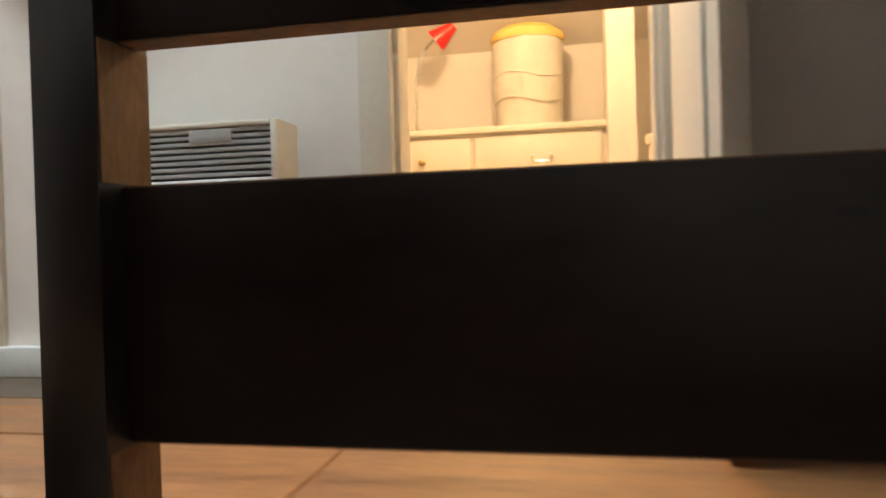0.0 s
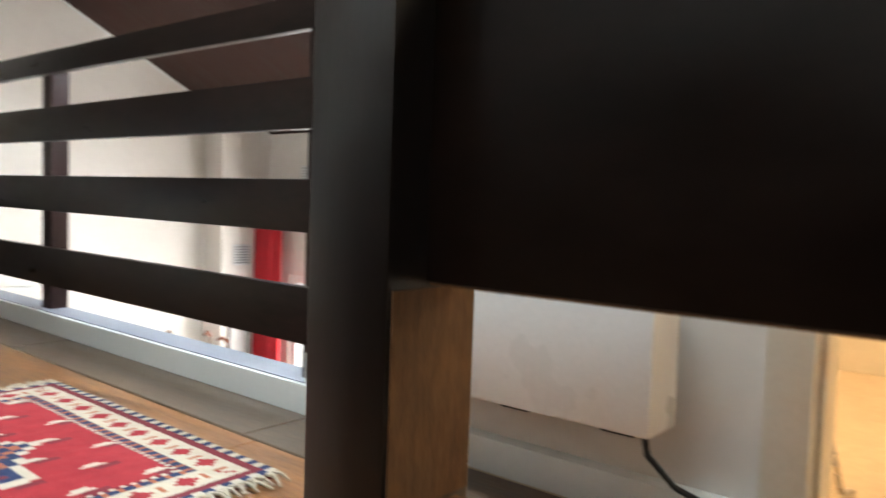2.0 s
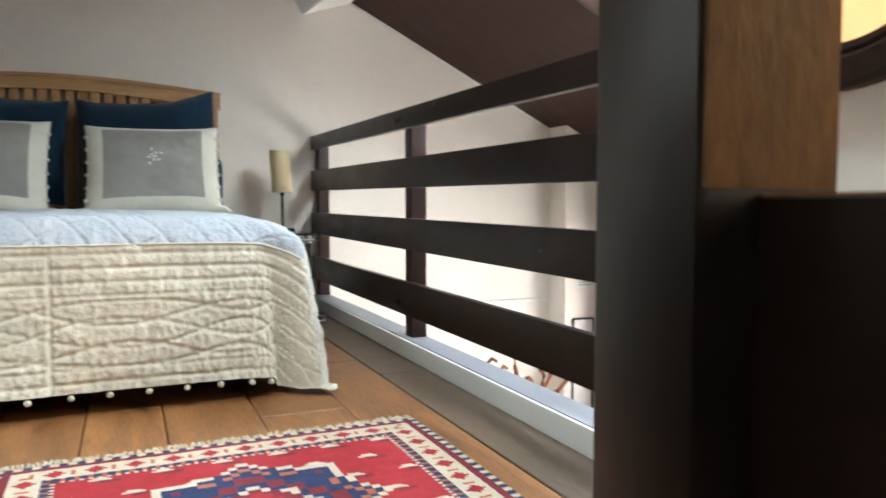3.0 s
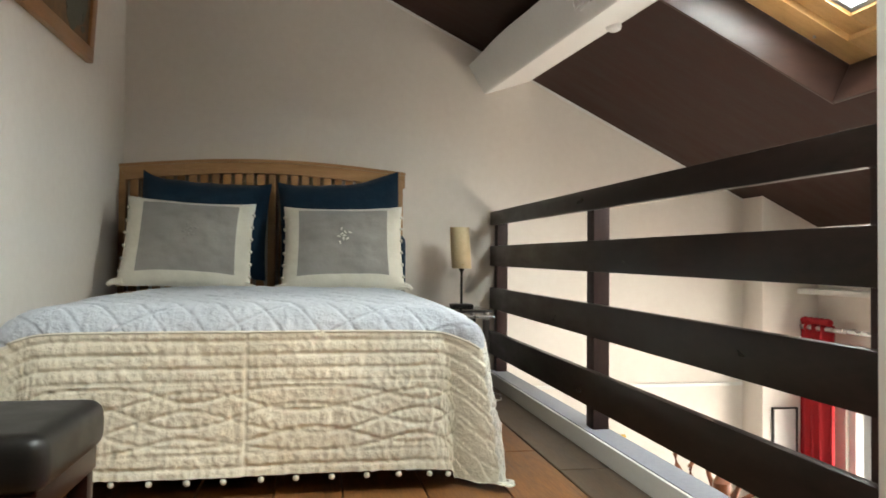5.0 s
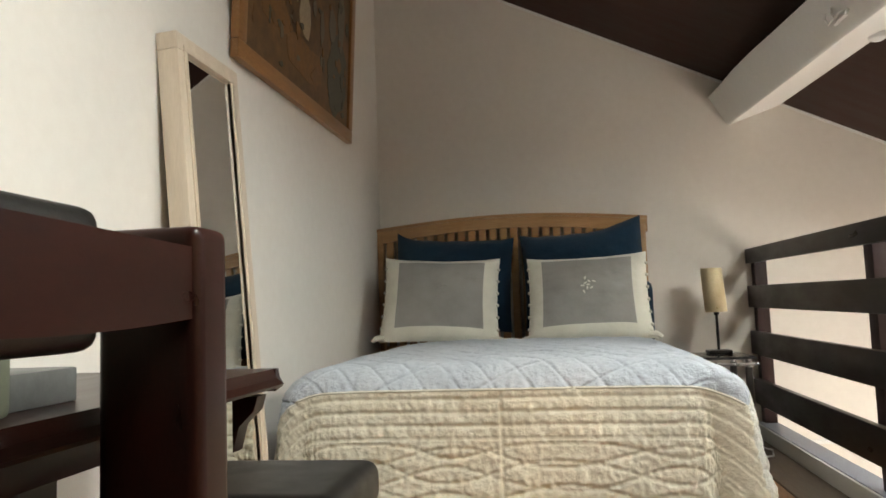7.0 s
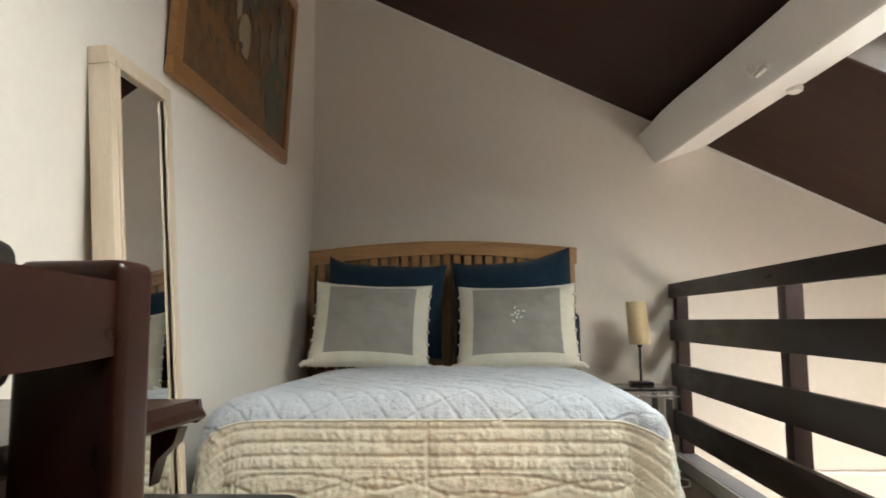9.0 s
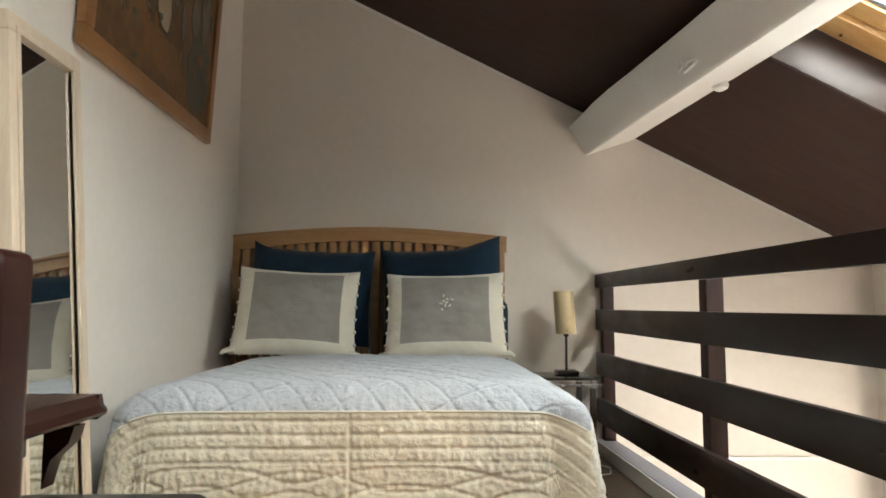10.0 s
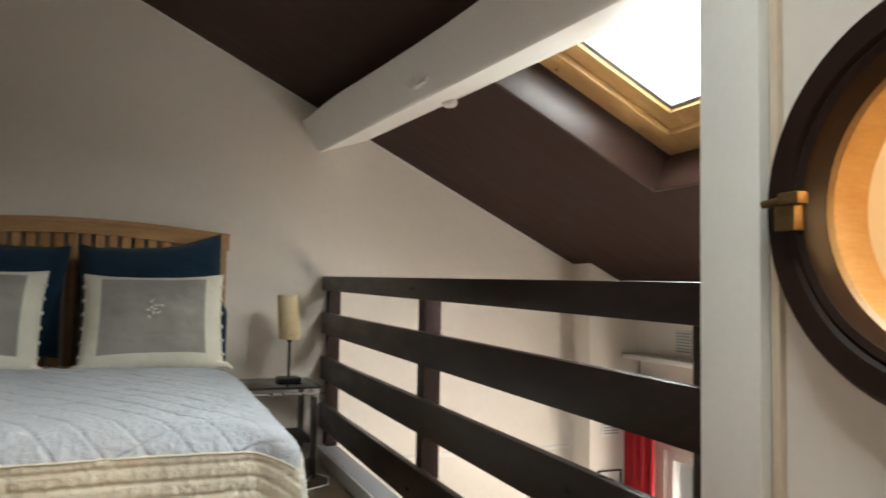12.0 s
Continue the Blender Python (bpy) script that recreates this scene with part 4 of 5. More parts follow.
def stool():
    top = thing("stool", "low stool with a padded black leather seat", "stool")
    bm = bmesh.new()
    box(bm, -0.27, 0.088, 1.345, 1.66, 0.318, 0.404, 0.034, segments=5)
    part("seat", bm, LEATHER, top)
    block("seat_frame", (-0.255, 0.075, 1.36, 1.645, 0.28, 0.325), REDWOOD, top, 0.006)
    for x in (-0.25, 0.036):
        for y in (1.365, 1.605):
            block("leg", (x, x + 0.035, y, y + 0.035, 0.0, 0.29), REDWOOD, top, 0.005)


desk()
desk_chair()
stool()
bm = bmesh.new()
box(bm, -0.46, -0.13, 0.62, 0.94, 0.590, 0.750, 0.012)
tagged(part("storage_box", bm, material("olive box", (0.10, 0.11, 0.08), (0.16, 0.17, 0.12), 0.6)), "dark olive box standing on the desk", "box")
bm = bmesh.new()
box(bm, -0.30, -0.17, 0.98, 1.10, 0.590, 0.634, 0.004)
tagged(part("tin_box", bm, material("dull tin", (0.07, 0.07, 0.068), (0.12, 0.12, 0.115), 0.45)), "dull grey metal tin on the desk", "tin")
pot = thing("patterned_vase", "cream patterned vase with a flared pinkish rim on a box", "vase")
bm = bmesh.new()
lathe(bm, [(0.055, 0), (0.062, 0.01), (0.085, 0.14), (0.092, 0.17)], (-0.36, 0.82, 0.750))
part("body", bm, material("cream glaze", (0.56, 0.47, 0.37), (0.66, 0.57, 0.46), 0.4, 14, 60), pot)
bm = bmesh.new()
lathe(bm, [(0.092, 0.168), (0.098, 0.172), (0.112, 0.196), (0.108, 0.204), (0.085, 0.200)], (-0.36, 0.82, 0.750))
part("rim", bm, material("pink clay", (0.42, 0.27, 0.21), (0.52, 0.36, 0.29), 0.5), pot)
for row in range(3):
    for k in range(9):
        a = (k + 0.5 * (row % 2)) * math.tau / 9
        z = 0.035 + 0.045 * row
        r = 0.064 + 0.023 * z / 0.14 + 0.003
        bm = bmesh.new()
        pipe(bm, [(-0.36 + r * math.cos(a + 0.22 * math.cos(q)), 0.82 + r * math.sin(a + 0.22 * math.cos(q)), 0.750 + z + 0.016 * math.sin(q)) for q in [i * 0.6 for i in range(9)]], 0.0022, 5)
        part("scroll", bm, BLACK, pot)


# ---- rug ----
def rug():
    top = thing("rug", "red oriental rug with navy medallions and a cream fringe", "rug")
    x0, x1, y0, y1 = 0.20, 1.135, 1.085, 1.925
    cell = 0.0085
    nx, ny = int((x1 - x0) / cell), int((y1 - y0) / cell)
    mats = {k: material("rug wool " + k, a, b, 0.95, 30, 260, bump=0.4, depth=0.002, rough_span=0.03) for k, a, b in (
        ("red", (0.30, 0.012, 0.020), (0.42, 0.026, 0.034)), ("navy", (0.012, 0.024, 0.075), (0.026, 0.042, 0.115)), ("cream", (0.52, 0.44, 0.33), (0.66, 0.58, 0.45)),
        ("rust", (0.36, 0.10, 0.045), (0.46, 0.15, 0.075)), ("wine", (0.16, 0.014, 0.022), (0.23, 0.024, 0.034)))}

    def colour(i, j):
        e = min(i, nx - 1 - i, j, ny - 1 - j)
        along = j if min(i, nx - 1 - i) <= min(j, ny - 1 - j) else i
        if e < 2:
            return "navy" if (along // 2) % 2 else "cream"
        if e < 4:
            return "wine"
        if e < 11:
            p, q = along % 9, e - 7
            return "red" if abs(p - 4) + abs(q) < 3 else ("rust" if p == 8 and abs(q) < 2 else "cream")
        if e < 13:
            return "navy" if along % 3 else "rust"
        if e < 14:
            return "cream" if along % 2 else "wine"
        u, v = abs(i - nx / 2) // 2 * 2, abs(j - ny / 2) // 2 * 2
        star = min(max(u, v) * 1.0, (u + v) * 0.72)
        spike = u * 0.42 + v if v > u else u + v * 0.42
        star = min(star, spike * 0.80)
        if star < 3:
            return "cream"
        if star < 6:
            return "red"
        if star < 8:
            return "wine"
        if star < 9:
            return "cream"
        if star < 17:
            return "wine" if (u // 4 + v // 4) % 4 == 0 else "navy"
        if star < 18:
            return "rust"
        if star < 20:
            return "navy"
        if star < 21:
            return "cream"
        row = (ny - j) % 11
        shift = 7 * (((ny - j) // 11) % 2)
        if row in (4, 5) and (i + shift) % 14 < 5 and not (row == 4 and (i + shift) % 14 in (0, 4)):
            return "cream"
        if row in (6, 7) and (i + shift) % 14 in (2, 3, 4, 5, 6):
            return "wine"
        return "red"

    faces = {k: [] for k in mats}
    for j in range(ny):
        for i in range(nx):
            faces[colour(i, j)].append((i, j))

    def height(i, j):
        x, y = x0 + i * cell, y0 + j * cell
        return 0.011 + 0.004 * noise.noise((x * 3, y * 3, 0)) + 0.0012 * noise.noise((x * 60, y * 60, 0))

    def spot(i, j):
        x, y = x0 + i * cell, y0 + j * cell
        return (x + 0.010 * noise.noise((y * 2.4, 0.2, 3)), y + 0.012 * noise.noise((x * 2.4, 5.2, 3)) + 0.02 * (x - 0.6), height(i, j))

    block_pts = [spot(0, 0), spot(nx, 0), spot(nx, ny), spot(0, ny)]
    bm = bmesh.new()
    low = [bm.verts.new((x, y, 0.001)) for x, y, z in block_pts]
    high = [bm.verts.new((x, y, 0.007)) for x, y, z in block_pts]
    bm.faces.new(low[::-1]), bm.faces.new(high)
    for k in range(4):
        bm.faces.new((low[k], low[(k + 1) % 4], high[(k + 1) % 4], high[k]))
    part("backing", bm, mats["wine"], top)
    for k, cells in faces.items():
        at, pts, fs = {}, [], []
        for i, j in cells:
            q = []
            for c in ((i, j), (i + 1, j), (i + 1, j + 1), (i, j + 1)):
                if c not in at:
                    at[c] = len(pts)
                    pts.append(spot(*c))
                q.append(at[c])
            fs.append(q)
        me = bpy.data.meshes.new("weave")
        me.from_pydata(pts, [], fs)
        me.materials.append(mats[k])
        me.shade_smooth()
        ob = new("weave", me)
        ob.parent = top
        tagged(ob, k + " woven pile", kind="stuff")
    rng = random.Random(8)
    for jj, sy in ((ny, 1), (0, -1)):
        bm = bmesh.new()
        for i in range(0, nx, 1):
            x, y, z = spot(i, jj)
            x += rng.uniform(-0.003, 0.003)
            d, sw = rng.uniform(0.022, 0.045), rng.uniform(-0.016, 0.016)
            pipe(bm, [(x, y - sy * 0.002, 0.010), (x + sw * 0.4, y + sy * d * 0.5, 0.011 + rng.uniform(0, 0.004)), (x + sw, y + sy * d, 0.004)], [0.0034, 0.003, 0.0018], 5)
        tagged(part("fringe", bm, mats["cream"], top), "knotted cream fringe", kind="stuff")


rug()


# ---- heater on the partition ----
def heater():
    top = thing("wall_heater", "white electric convector heater with a grey louvred outlet", "heater")
    x0, y0, y1, z0, z1 = 1.285, 0.524, 0.985, 0.160, 0.466
    bm = bmesh.new()
    box(bm, x0, x0 + 0.09, y0, y1, z0, z1 - 0.098, 0.006)
    part("front_panel", bm, ENAMEL, top)
    for s in ((y0, y0 + 0.014, z1 - 0.102, z1), (y1 - 0.014, y1, z1 - 0.102, z1), (y0 + 0.014, y1 - 0.014, z1 - 0.010, z1)):
        bm = bmesh.new()
        box(bm, x0, x0 + 0.09, *s, 0.004)
        part("casing", bm, CREAM, top)
    block("outlet_back", (x0 + 0.030, x0 + 0.09, y0 + 0.014, y1 - 0.014, z1 - 0.102, z1 - 0.010), BLACK, top)
    for k in range(8):
        z = z1 - 0.094 + 0.0108 * k
        bm = bmesh.new()
        box(bm, x0 + 0.003, x0 + 0.022, y0 + 0.014, y1 - 0.014, z, z + 0.0066, 0.001)
        part("louvre", bm, GRILLE, top)
    block("control_panel", (x0 + 0.001, x0 + 0.024, y0 + 0.085, y0 + 0.165, z1 - 0.036, z1 - 0.012), GRILLE, top, 0.002)
    block("wall_bracket", (x0 + 0.088, 1.431, y0 + 0.05, y1 - 0.05, z0 + 0.04, z1 - 0.05), GRILLE, top)
    bm = bmesh.new()
    pipe(bm, [(x0 + 0.05, y0 + 0.03, z0 + 0.004), (x0 + 0.06, y0 + 0.026, z0 - 0.04), (x0 + 0.10, y0 + 0.0, z0 - 0.09), (1.40, y0 - 0.04, 0.052)], 0.005, 6)
    part("cable", bm, BLACK, top)
    for y in (y0 + 0.03, y0 + 0.2):
        block("foot", (x0 + 0.02, x0 + 0.05, y, y + 0.05, z0 - 0.008, z0), BLACK, top, 0.002)


heater()


# ---- washroom ----
def washroom_cabinet():
    top = thing("cabinet", "cream painted low cabinet with two wide drawers and small doors", "cabinet")
    x0, y0, y1, zt = 2.70, -0.052, 0.95, 0.650
    block("body", (x0 + 0.015, 3.018, y0, y1, 0.03, zt - 0.022), CREAM, top)
    block("worktop", (x0 - 0.012, 3.018, y0 - 0.012, y1, zt - 0.022, zt), CREAM, top, 0.005)
    block("plinth", (x0 + 0.006, x0 + 0.018, y0, y1, 0.03, 0.184), CREAM, top, 0.002)
    for z0, z1 in ((0.196, 0.400), (0.412, 0.614)):
        drawer = block("drawer", (x0, x0 + 0.016, -0.036, 0.408, z0, z1), CREAM, top, 0.004)
        bm = bmesh.new()
        zc = (z0 + z1) / 2 + 0.012
        pipe(bm, [(x0, 0.135, zc + 0.012), (x0 - 0.016, 0.137, zc + 0.010), (x0 - 0.022, 0.145, zc - 0.008), (x0 - 0.022, 0.195, zc - 0.008), (x0 - 0.016, 0.203, zc + 0.010), (x0, 0.205, zc + 0.012)], 0.0042, 7)
        part("handle", bm, METAL, drawer)
    for y in (0.424, 0.662):
        for z0, z1 in ((0.196, 0.400), (0.412, 0.614)):
            door = block("door", (x0, x0 + 0.016, y, y + 0.225, z0, z1), CREAM, top, 0.004)
            bm = bmesh.new()
            bmesh.ops.create_uvsphere(bm, u_segments=12, v_segments=8, radius=0.012, matrix=Matrix.Translation((x0 - 0.014, y + 0.175, (z0 + z1) / 2 + 0.02)))
            tube(bm, (x0 - 0.012, y + 0.175, (z0 + z1) / 2 + 0.02), (x0 + 0.002, y + 0.175, (z0 + z1) / 2 + 0.02), 0.005)
            part("knob", bm, BRASS, door)


washroom_cabinet()


def gooseneck_lamp():
    top = thing("gooseneck_lamp", "small desk lamp with a bent stem and a red cone shade", "lamp")
    x, y, z = 2.80, 0.642, 0.650
    bm = bmesh.new()
    lathe(bm, [(0.05, 0), (0.052, 0.006), (0.03, 0.016), (0.008, 0.020)], (x, y, z), 24)
    part("base", bm, METAL, top)
    bm = bmesh.new()
    pipe(bm, [(x, y, z + 0.015), (x, y - 0.004, z + 0.20), (x, y - 0.022, z + 0.285), (x, y - 0.062, z + 0.340), (x, y - 0.105, z + 0.362)], 0.0055, 8)
    part("stem", bm, METAL, top)
    bm = bmesh.new()
    tube(bm, (x, y - 0.085, z + 0.345), (x, y - 0.155, z + 0.398), 0.046, 0.018, 24)
    part("shade", bm, material("red lacquer", (0.55, 0.012, 0.010), (0.66, 0.022, 0.018), 0.3, 20, 90, bump=0.03), top, "red lacquered shade")


def laundry_basket():
    top = thing("laundry_basket", "white cloth laundry basket with a straw-yellow lid", "basket")
    c = (2.86, 0.222, 0.650)
    bm = bmesh.new()
    lathe(bm, [(0.118, 0.0), (0.122, 0.02), (0.128, 0.16), (0.131, 0.30), (0.130, 0.325)], c, 32)
    for v in bm.verts:
        v.co.x += 0.005 * noise.noise((v.co.y * 20, v.co.z * 9, 1))
        v.co.y += 0.005 * noise.noise((v.co.x * 20, v.co.z * 9, 4))
    part("body", bm, IVORY, top)
    bm = bmesh.new()
    lathe(bm, [(0.134, 0.322), (0.137, 0.335), (0.132, 0.352), (0.10, 0.375), (0.04, 0.386), (0.005, 0.387)], c, 32)
    part("lid", bm, material("straw", (0.60, 0.42, 0.10), (0.74, 0.56, 0.18), 0.7, 30, 140, bump=0.4), top, "straw-yellow lid")
    for z in (0.10, 0.19):
        bm = bmesh.new()
        pipe(bm, [(c[0] - 0.13 * math.cos(a), c[1] + 0.13 * math.sin(a), c[2] + z + 0.012 * math.sin(3 * a)) for a in [-1.2 + 0.2 * i for i in range(13)]], 0.003, 5)
        part("fold", bm, IVORY, top)


def pedal_bin():
    top = thing("pedal_bin", "slim cream bin with a rounded rim beside the door", "bin")
    c = (2.22, -0.25, 0.03)
    bm = bmesh.new()
    lathe(bm, [(0.085, 0), (0.09, 0.01), (0.098, 0.45), (0.096, 0.47)], c, 28)
    part("body", bm, CREAM, top)
    bm = bmesh.new()
    lathe(bm, [(0.104, 0.468), (0.107, 0.48), (0.104, 0.495), (0.05, 0.508), (0.004, 0.51)], c, 28)
    part("lid", bm, CREAM, top)


gooseneck_lamp()
laundry_basket()
pedal_bin()
bm = bmesh.new()                                        # ceiling lamp that lights the washroom
lathe(bm, [(0.05, 0.0), (0.06, 0.01), (0.055, 0.05), (0.02, 0.07)], (2.0, 0.22, 1.40), 24)
tagged(part("ceiling_lamp", bm, ENAMEL), "small white ceiling lamp in the washroom", "lamp")
bm = bmesh.new()
pipe(bm, [(1.52, DOOR_Y1 + 0.02, 0.20), (1.56, DOOR_Y1 + 0.0, 0.13), (1.60, DOOR_Y1 - 0.01, 0.05), (1.66, DOOR_Y1 - 0.015, 0.036)], 0.005, 6)
tagged(part("wall_cable", bm, METAL), "thin grey cable beside the door casing", "cable")

leaf = thing("washroom_door", "cream painted door standing open beside the doorway", "door")
block("leaf", (0.95, 1.402, -0.155, -0.125, 0.012, 1.78), CREAM, leaf, 0.003)
for z0, z1 in ((0.14, 0.72), (0.86, 1.62)):
    block("panel", (1.03, 1.33, -0.126, -0.119, z0, z1), CREAM, leaf, 0.005)
bm = bmesh.new()
bmesh.ops.create_uvsphere(bm, u_segments=14, v_segments=9, radius=0.022, matrix=Matrix.Translation((0.995, -0.088, 0.80)))
tube(bm, (0.995, -0.126, 0.80), (0.995, -0.09, 0.80), 0.009)
part("door_knob", bm, BRASS, leaf)
for z in (0.25, 1.5):
    bm = bmesh.new()
    tube(bm, (1.404, -0.125, z), (1.404, -0.125, z + 0.08), 0.006)
    part("hinge", bm, METAL, leaf)

# ---- small fittings on the beam ----
hooks = thing("double_hook", "small white double coat hook screwed to the beam", "hook")
for y in (2.75, 2.805):
    bm = bmesh.new()
    pipe(bm, [(1.432, y, 1.628), (1.405, y, 1.618), (1.392, y, 1.598), (1.384, y, 1.618), (1.386, y, 1.640)], 0.0042, 7)
    part("prong", bm, PAINT, hooks)
bm = bmesh.new()
box(bm, -0.006, 0.006, -0.05, 0.05, -0.024, 0.024, 0.003, Matrix.Translation((1.432, 2.778, 1.625)) @ Euler((0, radians(29), 0)).to_matrix().to_4x4())
part("plate", bm, PAINT, hooks)
bm = bmesh.new()
lathe(bm, [(0.016, 0.0), (0.030, 0.008), (0.034, 0.022), (0.030, 0.03)], (1.66, 3.08, 1.622), 20)
tagged(part("cable_clip", bm, ENAMEL), "small round white fitting under the beam", "fitting")


# ---- the room below ----
def curtain():
    top = thing("curtain", "long red curtain gathered at the side of a window", "curtain")
    y0, y1, zt, zb = 3.74, 3.99, 0.335, -2.40
    bm = bmesh.new()
    k, rows = 60, 24
    grid = []
    for j in range(rows + 1):
        z = zt + (zb - zt) * j / rows
        row = []
        for i in range(k + 1):
            u = i / k
            w = 0.030 * math.sin(u * math.tau * 3.5) * (0.75 + 0.25 * math.sin(j * 0.2 + u * 4))
            row.append(bm.verts.new((3.185 + w, y0 + (y1 - y0) * u + 0.010 * math.sin(j * 0.25), z)))
        grid.append(row)
    for a, b in zip(grid, grid[1:]):
        for i in range(k):
            bm.faces.new((a[i], a[i + 1], b[i + 1], b[i]))
    cloth_ob = part("cloth", bm, RED, top)
    thick = cloth_ob.modifiers.new("thickness", "SOLIDIFY")
    thick.thickness = 0.006
    bm = bmesh.new()
    pipe(bm, [(3.185, y0 + 0.012 + 0.022 * i, zt + 0.012 + 0.008 * (i % 2)) for i in range(11)], 0.020, 10)
    part("heading", bm, RED, top)


curtain()
rod = thing("curtain_rod", "grey metal curtain rod under a white pelmet", "curtain rod")
bm = bmesh.new()
tube(bm, (3.185, 2.0, 0.315), (3.185, 3.985, 0.315), 0.014)
part("pole", bm, METAL, rod)
for y in (2.4, 3.70):
    bm = bmesh.new()
    tube(bm, (3.185, y, 0.315), (EAVE, y, 0.315), 0.008)
    part("bracket", bm, METAL, rod)
bm = bmesh.new()
box(bm, 3.16, EAVE, 1.32, 3.995, 0.50, 0.53, 0.006)
structure("window_shelf", bm, PAINT, "white ledge along the eaves wall over the window", "ledge")
bm = bmesh.new()
box(bm, 1.50, 2.945, BACK - 0.012, BACK + 0.002, -0.050, -0.030, 0.003)
structure("dado_trim", bm, PAINT, "thin pale moulding along the gable wall", "trim")


def vent(place, label):
    top = thing("wall_vent", label, "vent", group="wall vents")
    x, y, z = place
    block("plate", (x - 0.008, x, y - 0.065, y + 0.065, z - 0.065, z + 0.065), ENAMEL, top, 0.002)
    for k in range(7):
        block("slat", (x - 0.014, x - 0.006, y - 0.055, y + 0.055, z - 0.053 + 0.0165 * k, z - 0.045 + 0.0165 * k), GRILLE, top, 0.001)


vent((EAVE, 3.61, 0.615), "small grey slatted wall vent above the ledge")


def face_vent(x, z):
    top = thing("wall_vent", "small grey slatted wall vent beside the curtain", "vent", group="wall vents")
    block("plate", (x - 0.06, x + 0.06, 3.992, 4.0, z - 0.065, z + 0.065), ENAMEL, top, 0.002)
    for k in range(7):
        block("slat", (x - 0.05, x + 0.05, 3.986, 3.994, z - 0.053 + 0.0165 * k, z - 0.045 + 0.0165 * k), GRILLE, top, 0.001)


face_vent(3.09, 0.115)


def coat_stand():
    top = thing("coat_stand", "brown bentwood coat stand with curled arms", "coat stand")
    c = Vector((2.34, 3.40, 0))
    wood = material("brown bentwood", (0.16, 0.05, 0.022), (0.26, 0.09, 0.04), 0.3, 8, 50, (4, 4, 1), 0.1)
    bm = bmesh.new()
    pipe(bm, [c + Vector((0, 0, z)) for z in (LOW + 0.35, -1.6, -0.9, -0.50, -0.36, -0.315)], [0.028, 0.024, 0.022, 0.034, 0.042, 0.012], 12)
    part("pole", bm, wood, top)
    for k in range(6):
        a = k * math.tau / 6 + 0.35
        d = Vector((math.cos(a), math.sin(a), 0))
        bm = bmesh.new()
        pts = [c + d * r + Vector((0, 0, z)) for r, z in ((0.02, -0.46), (0.09, -0.43), (0.16, -0.375), (0.205, -0.31), (0.215, -0.26), (0.19, -0.235), (0.165, -0.25))]
        pipe(bm, pts, [0.014, 0.013, 0.012, 0.012, 0.011, 0.010, 0.008], 8)
        part("arm", bm, wood, top)
        bm = bmesh.new()
        pts = [c + d * r + Vector((0, 0, z)) for r, z in ((0.025, -0.50), (0.10, -0.52), (0.15, -0.49), (0.165, -0.455))]
        pipe(bm, pts, [0.012, 0.011, 0.010, 0.008], 8)
        part("hook", bm, wood, top)
    for k in range(4):
        a = k * math.tau / 4 + 0.4
        d = Vector((math.cos(a), math.sin(a), 0))
        bm = bmesh.new()
        pipe(bm, [c + d * r + Vector((0, 0, LOW + z)) for r, z in ((0.02, 0.40), (0.10, 0.30), (0.20, 0.12), (0.27, 0.018))], 0.015, 8)
        part("leg", bm, wood, top)


coat_stand()


def gilt_picture():
    top = thing("gilt_picture", "small picture in a gilt frame on the gable wall", "picture")
    x0, x1, z0, z1, y = 2.05, 2.21, -0.58, -0.315, BACK
    for s in ((x0, x1, z0, z0 + 0.02), (x0, x1, z1 - 0.02, z1), (x0, x0 + 0.02, z0 + 0.02, z1 - 0.02), (x1 - 0.02, x1, z0 + 0.02, z1 - 0.02)):
        block("frame", (s[0], s[1], y - 0.022, y, s[2], s[3]), BRASS, top, 0.003)
    block("picture_sheet", (x0 + 0.018, x1 - 0.018, y - 0.010, y, z0 + 0.018, z1 - 0.018), CANVAS, top)


gilt_picture()


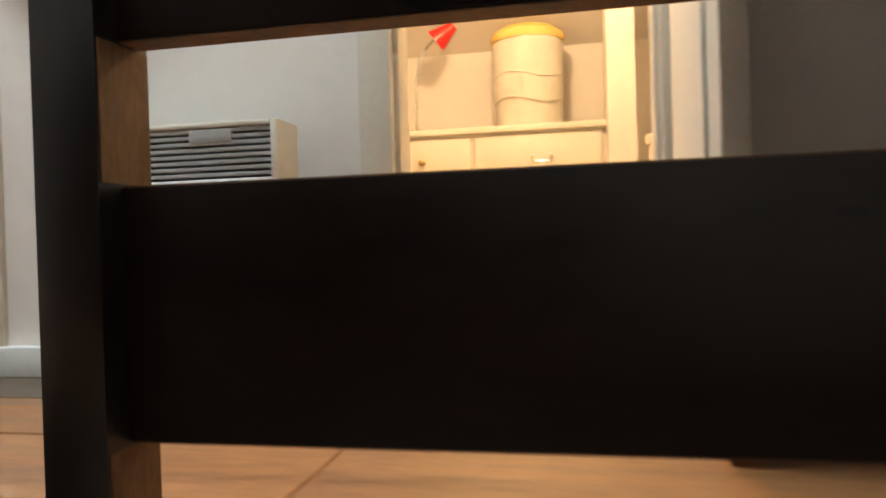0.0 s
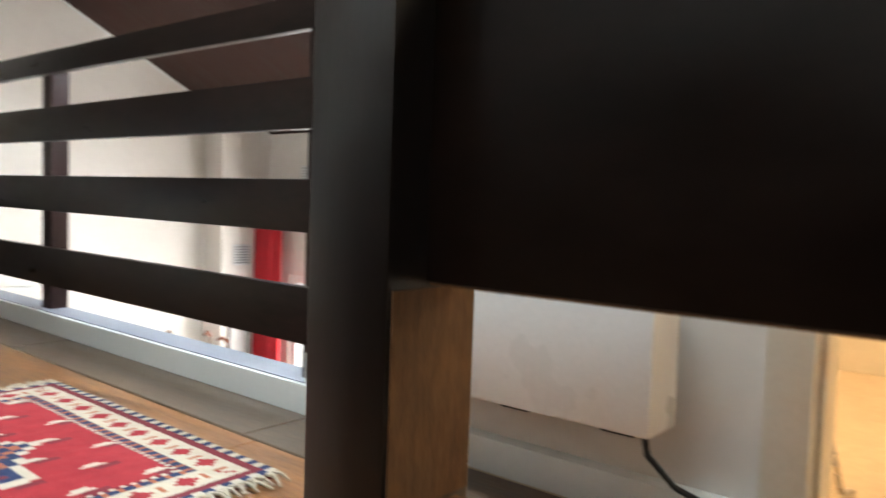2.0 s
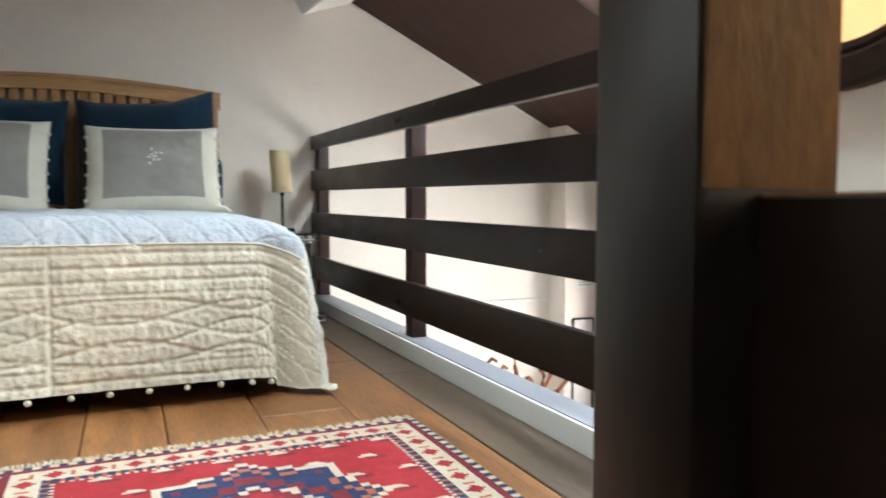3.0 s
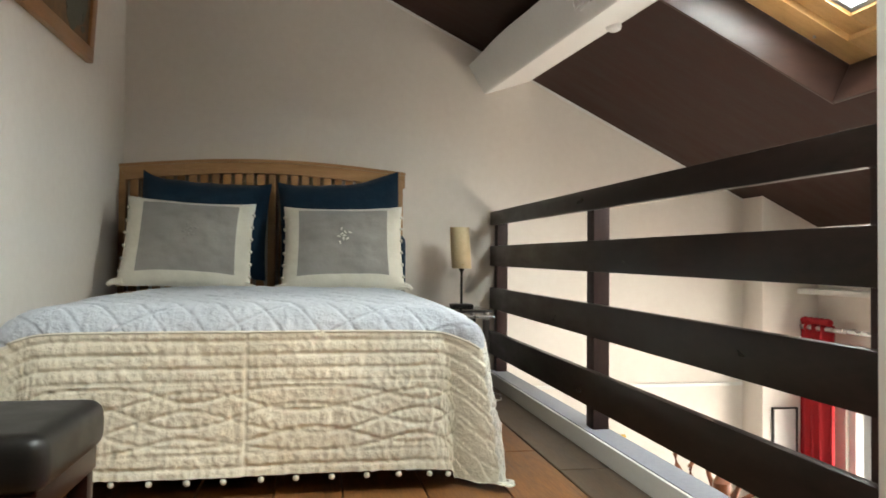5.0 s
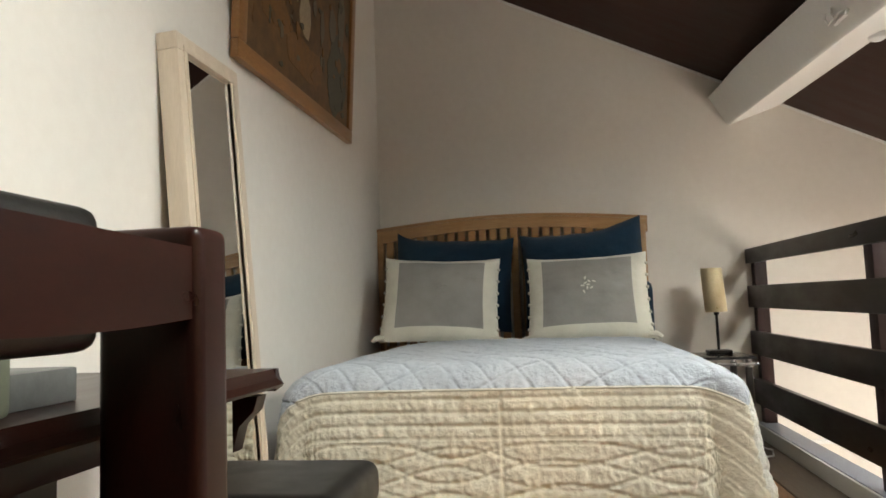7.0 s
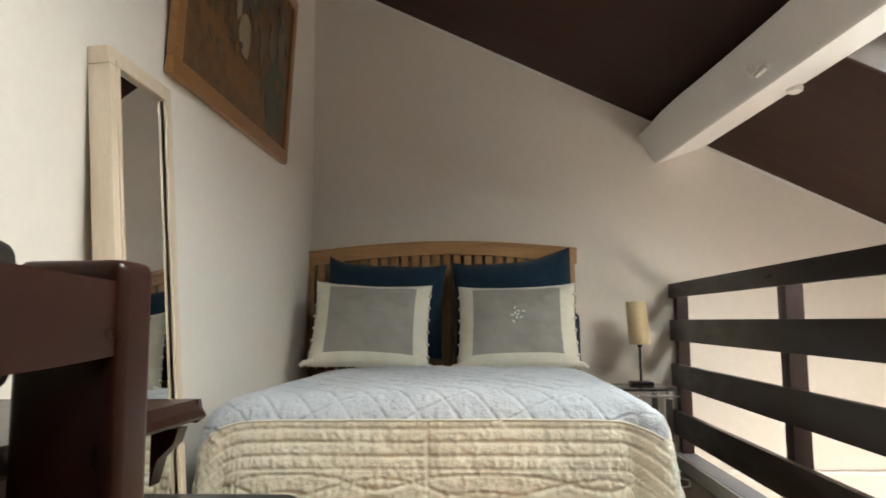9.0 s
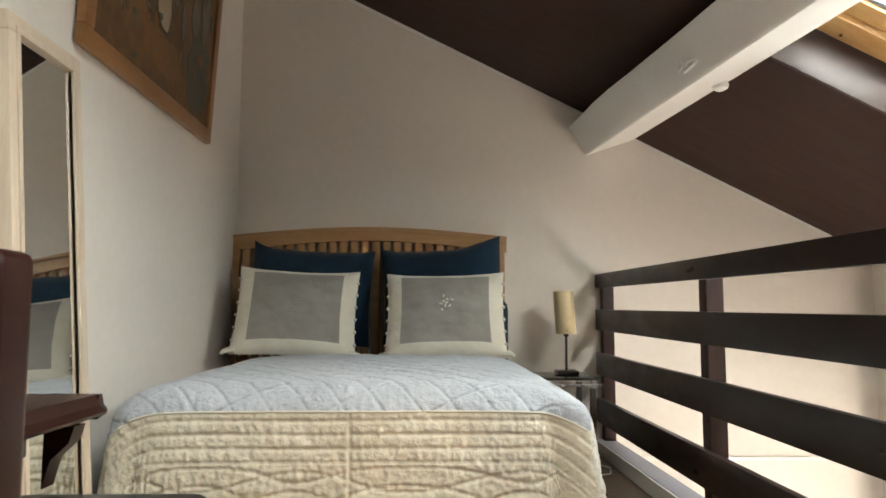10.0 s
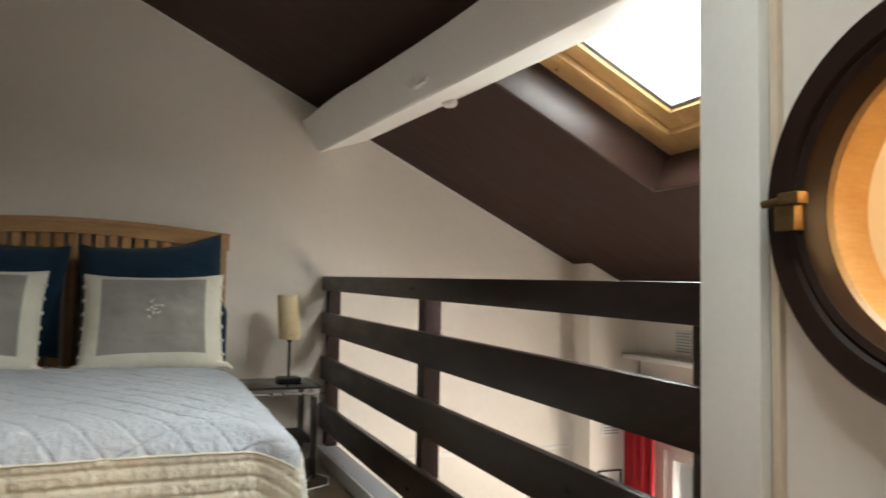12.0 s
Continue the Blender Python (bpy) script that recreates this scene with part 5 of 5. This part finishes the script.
def thin_picture():
    top = thing("framed_print", "pale print in a thin black frame on the pier", "picture")
    x0, x1, z0, z1, y = 3.004, 3.16, -1.0, -0.145, 4.0
    for s in ((x0, x1, z0, z0 + 0.008), (x0, x1, z1 - 0.008, z1), (x0, x0 + 0.008, z0 + 0.008, z1 - 0.008), (x1 - 0.008, x1, z0 + 0.008, z1 - 0.008)):
        block("frame", (s[0], s[1], y - 0.016, y, s[2], s[3]), BLACK, top)
    block("print_sheet", (x0 + 0.007, x1 - 0.007, y - 0.006, y, z0 + 0.007, z1 - 0.007), PAINT, top)


thin_picture()


# ---- floor planks ----
def planks():
    rng = random.Random(3)
    x = LEFT + 0.003
    col = 0
    while x < 1.395:
        w = min(rng.choice((0.19, 0.215, 0.235)), 1.397 - x)
        if 1.397 - x - w < 0.06:
            w = 1.397 - x
        y = REAR + 0.01
        while y < BACK - 0.02:
            l = min(rng.uniform(1.1, 2.1), BACK - 0.004 - y)
            if BACK - 0.004 - y - l < 0.3:
                l = BACK - 0.004 - y
            for y0, y1 in ((y, y + l),):
                spans = [(x, x + w, y0, y1)]
                if x + w > STAIR_X0 - 0.02 and x < STAIR_X1 + 0.02:
                    spans = []
                    if y1 > STAIR_Y1 + 0.02:
                        spans.append((x, x + w, max(y0, STAIR_Y1), y1))
                    if y0 < STAIR_Y0:
                        spans.append((x, x + w, y0, min(y1, STAIR_Y0)))
                    if y0 < STAIR_Y1 and y1 > STAIR_Y0:
                        if x < STAIR_X0 - 0.03:
                            spans.append((x, STAIR_X0, max(y0, STAIR_Y0), min(y1, STAIR_Y1)))
                        if x + w > STAIR_X1 + 0.03:
                            spans.append((max(x, STAIR_X1), x + w, max(y0, STAIR_Y0), min(y1, STAIR_Y1)))
                for a, b, c, d in spans:
                    if d - c < 0.03:
                        continue
                    bm = bmesh.new()
                    box(bm, a + 0.0018, b - 0.0018, c + 0.0015, d - 0.0015, -0.018, rng.uniform(-0.0012, 0.0008), 0.0022, segments=1)
                    part("plank", bm, PLANKWOOD if x < 1.15 else EDGEWOOD, floor)
            y += l
        x += w
        col += 1


planks()
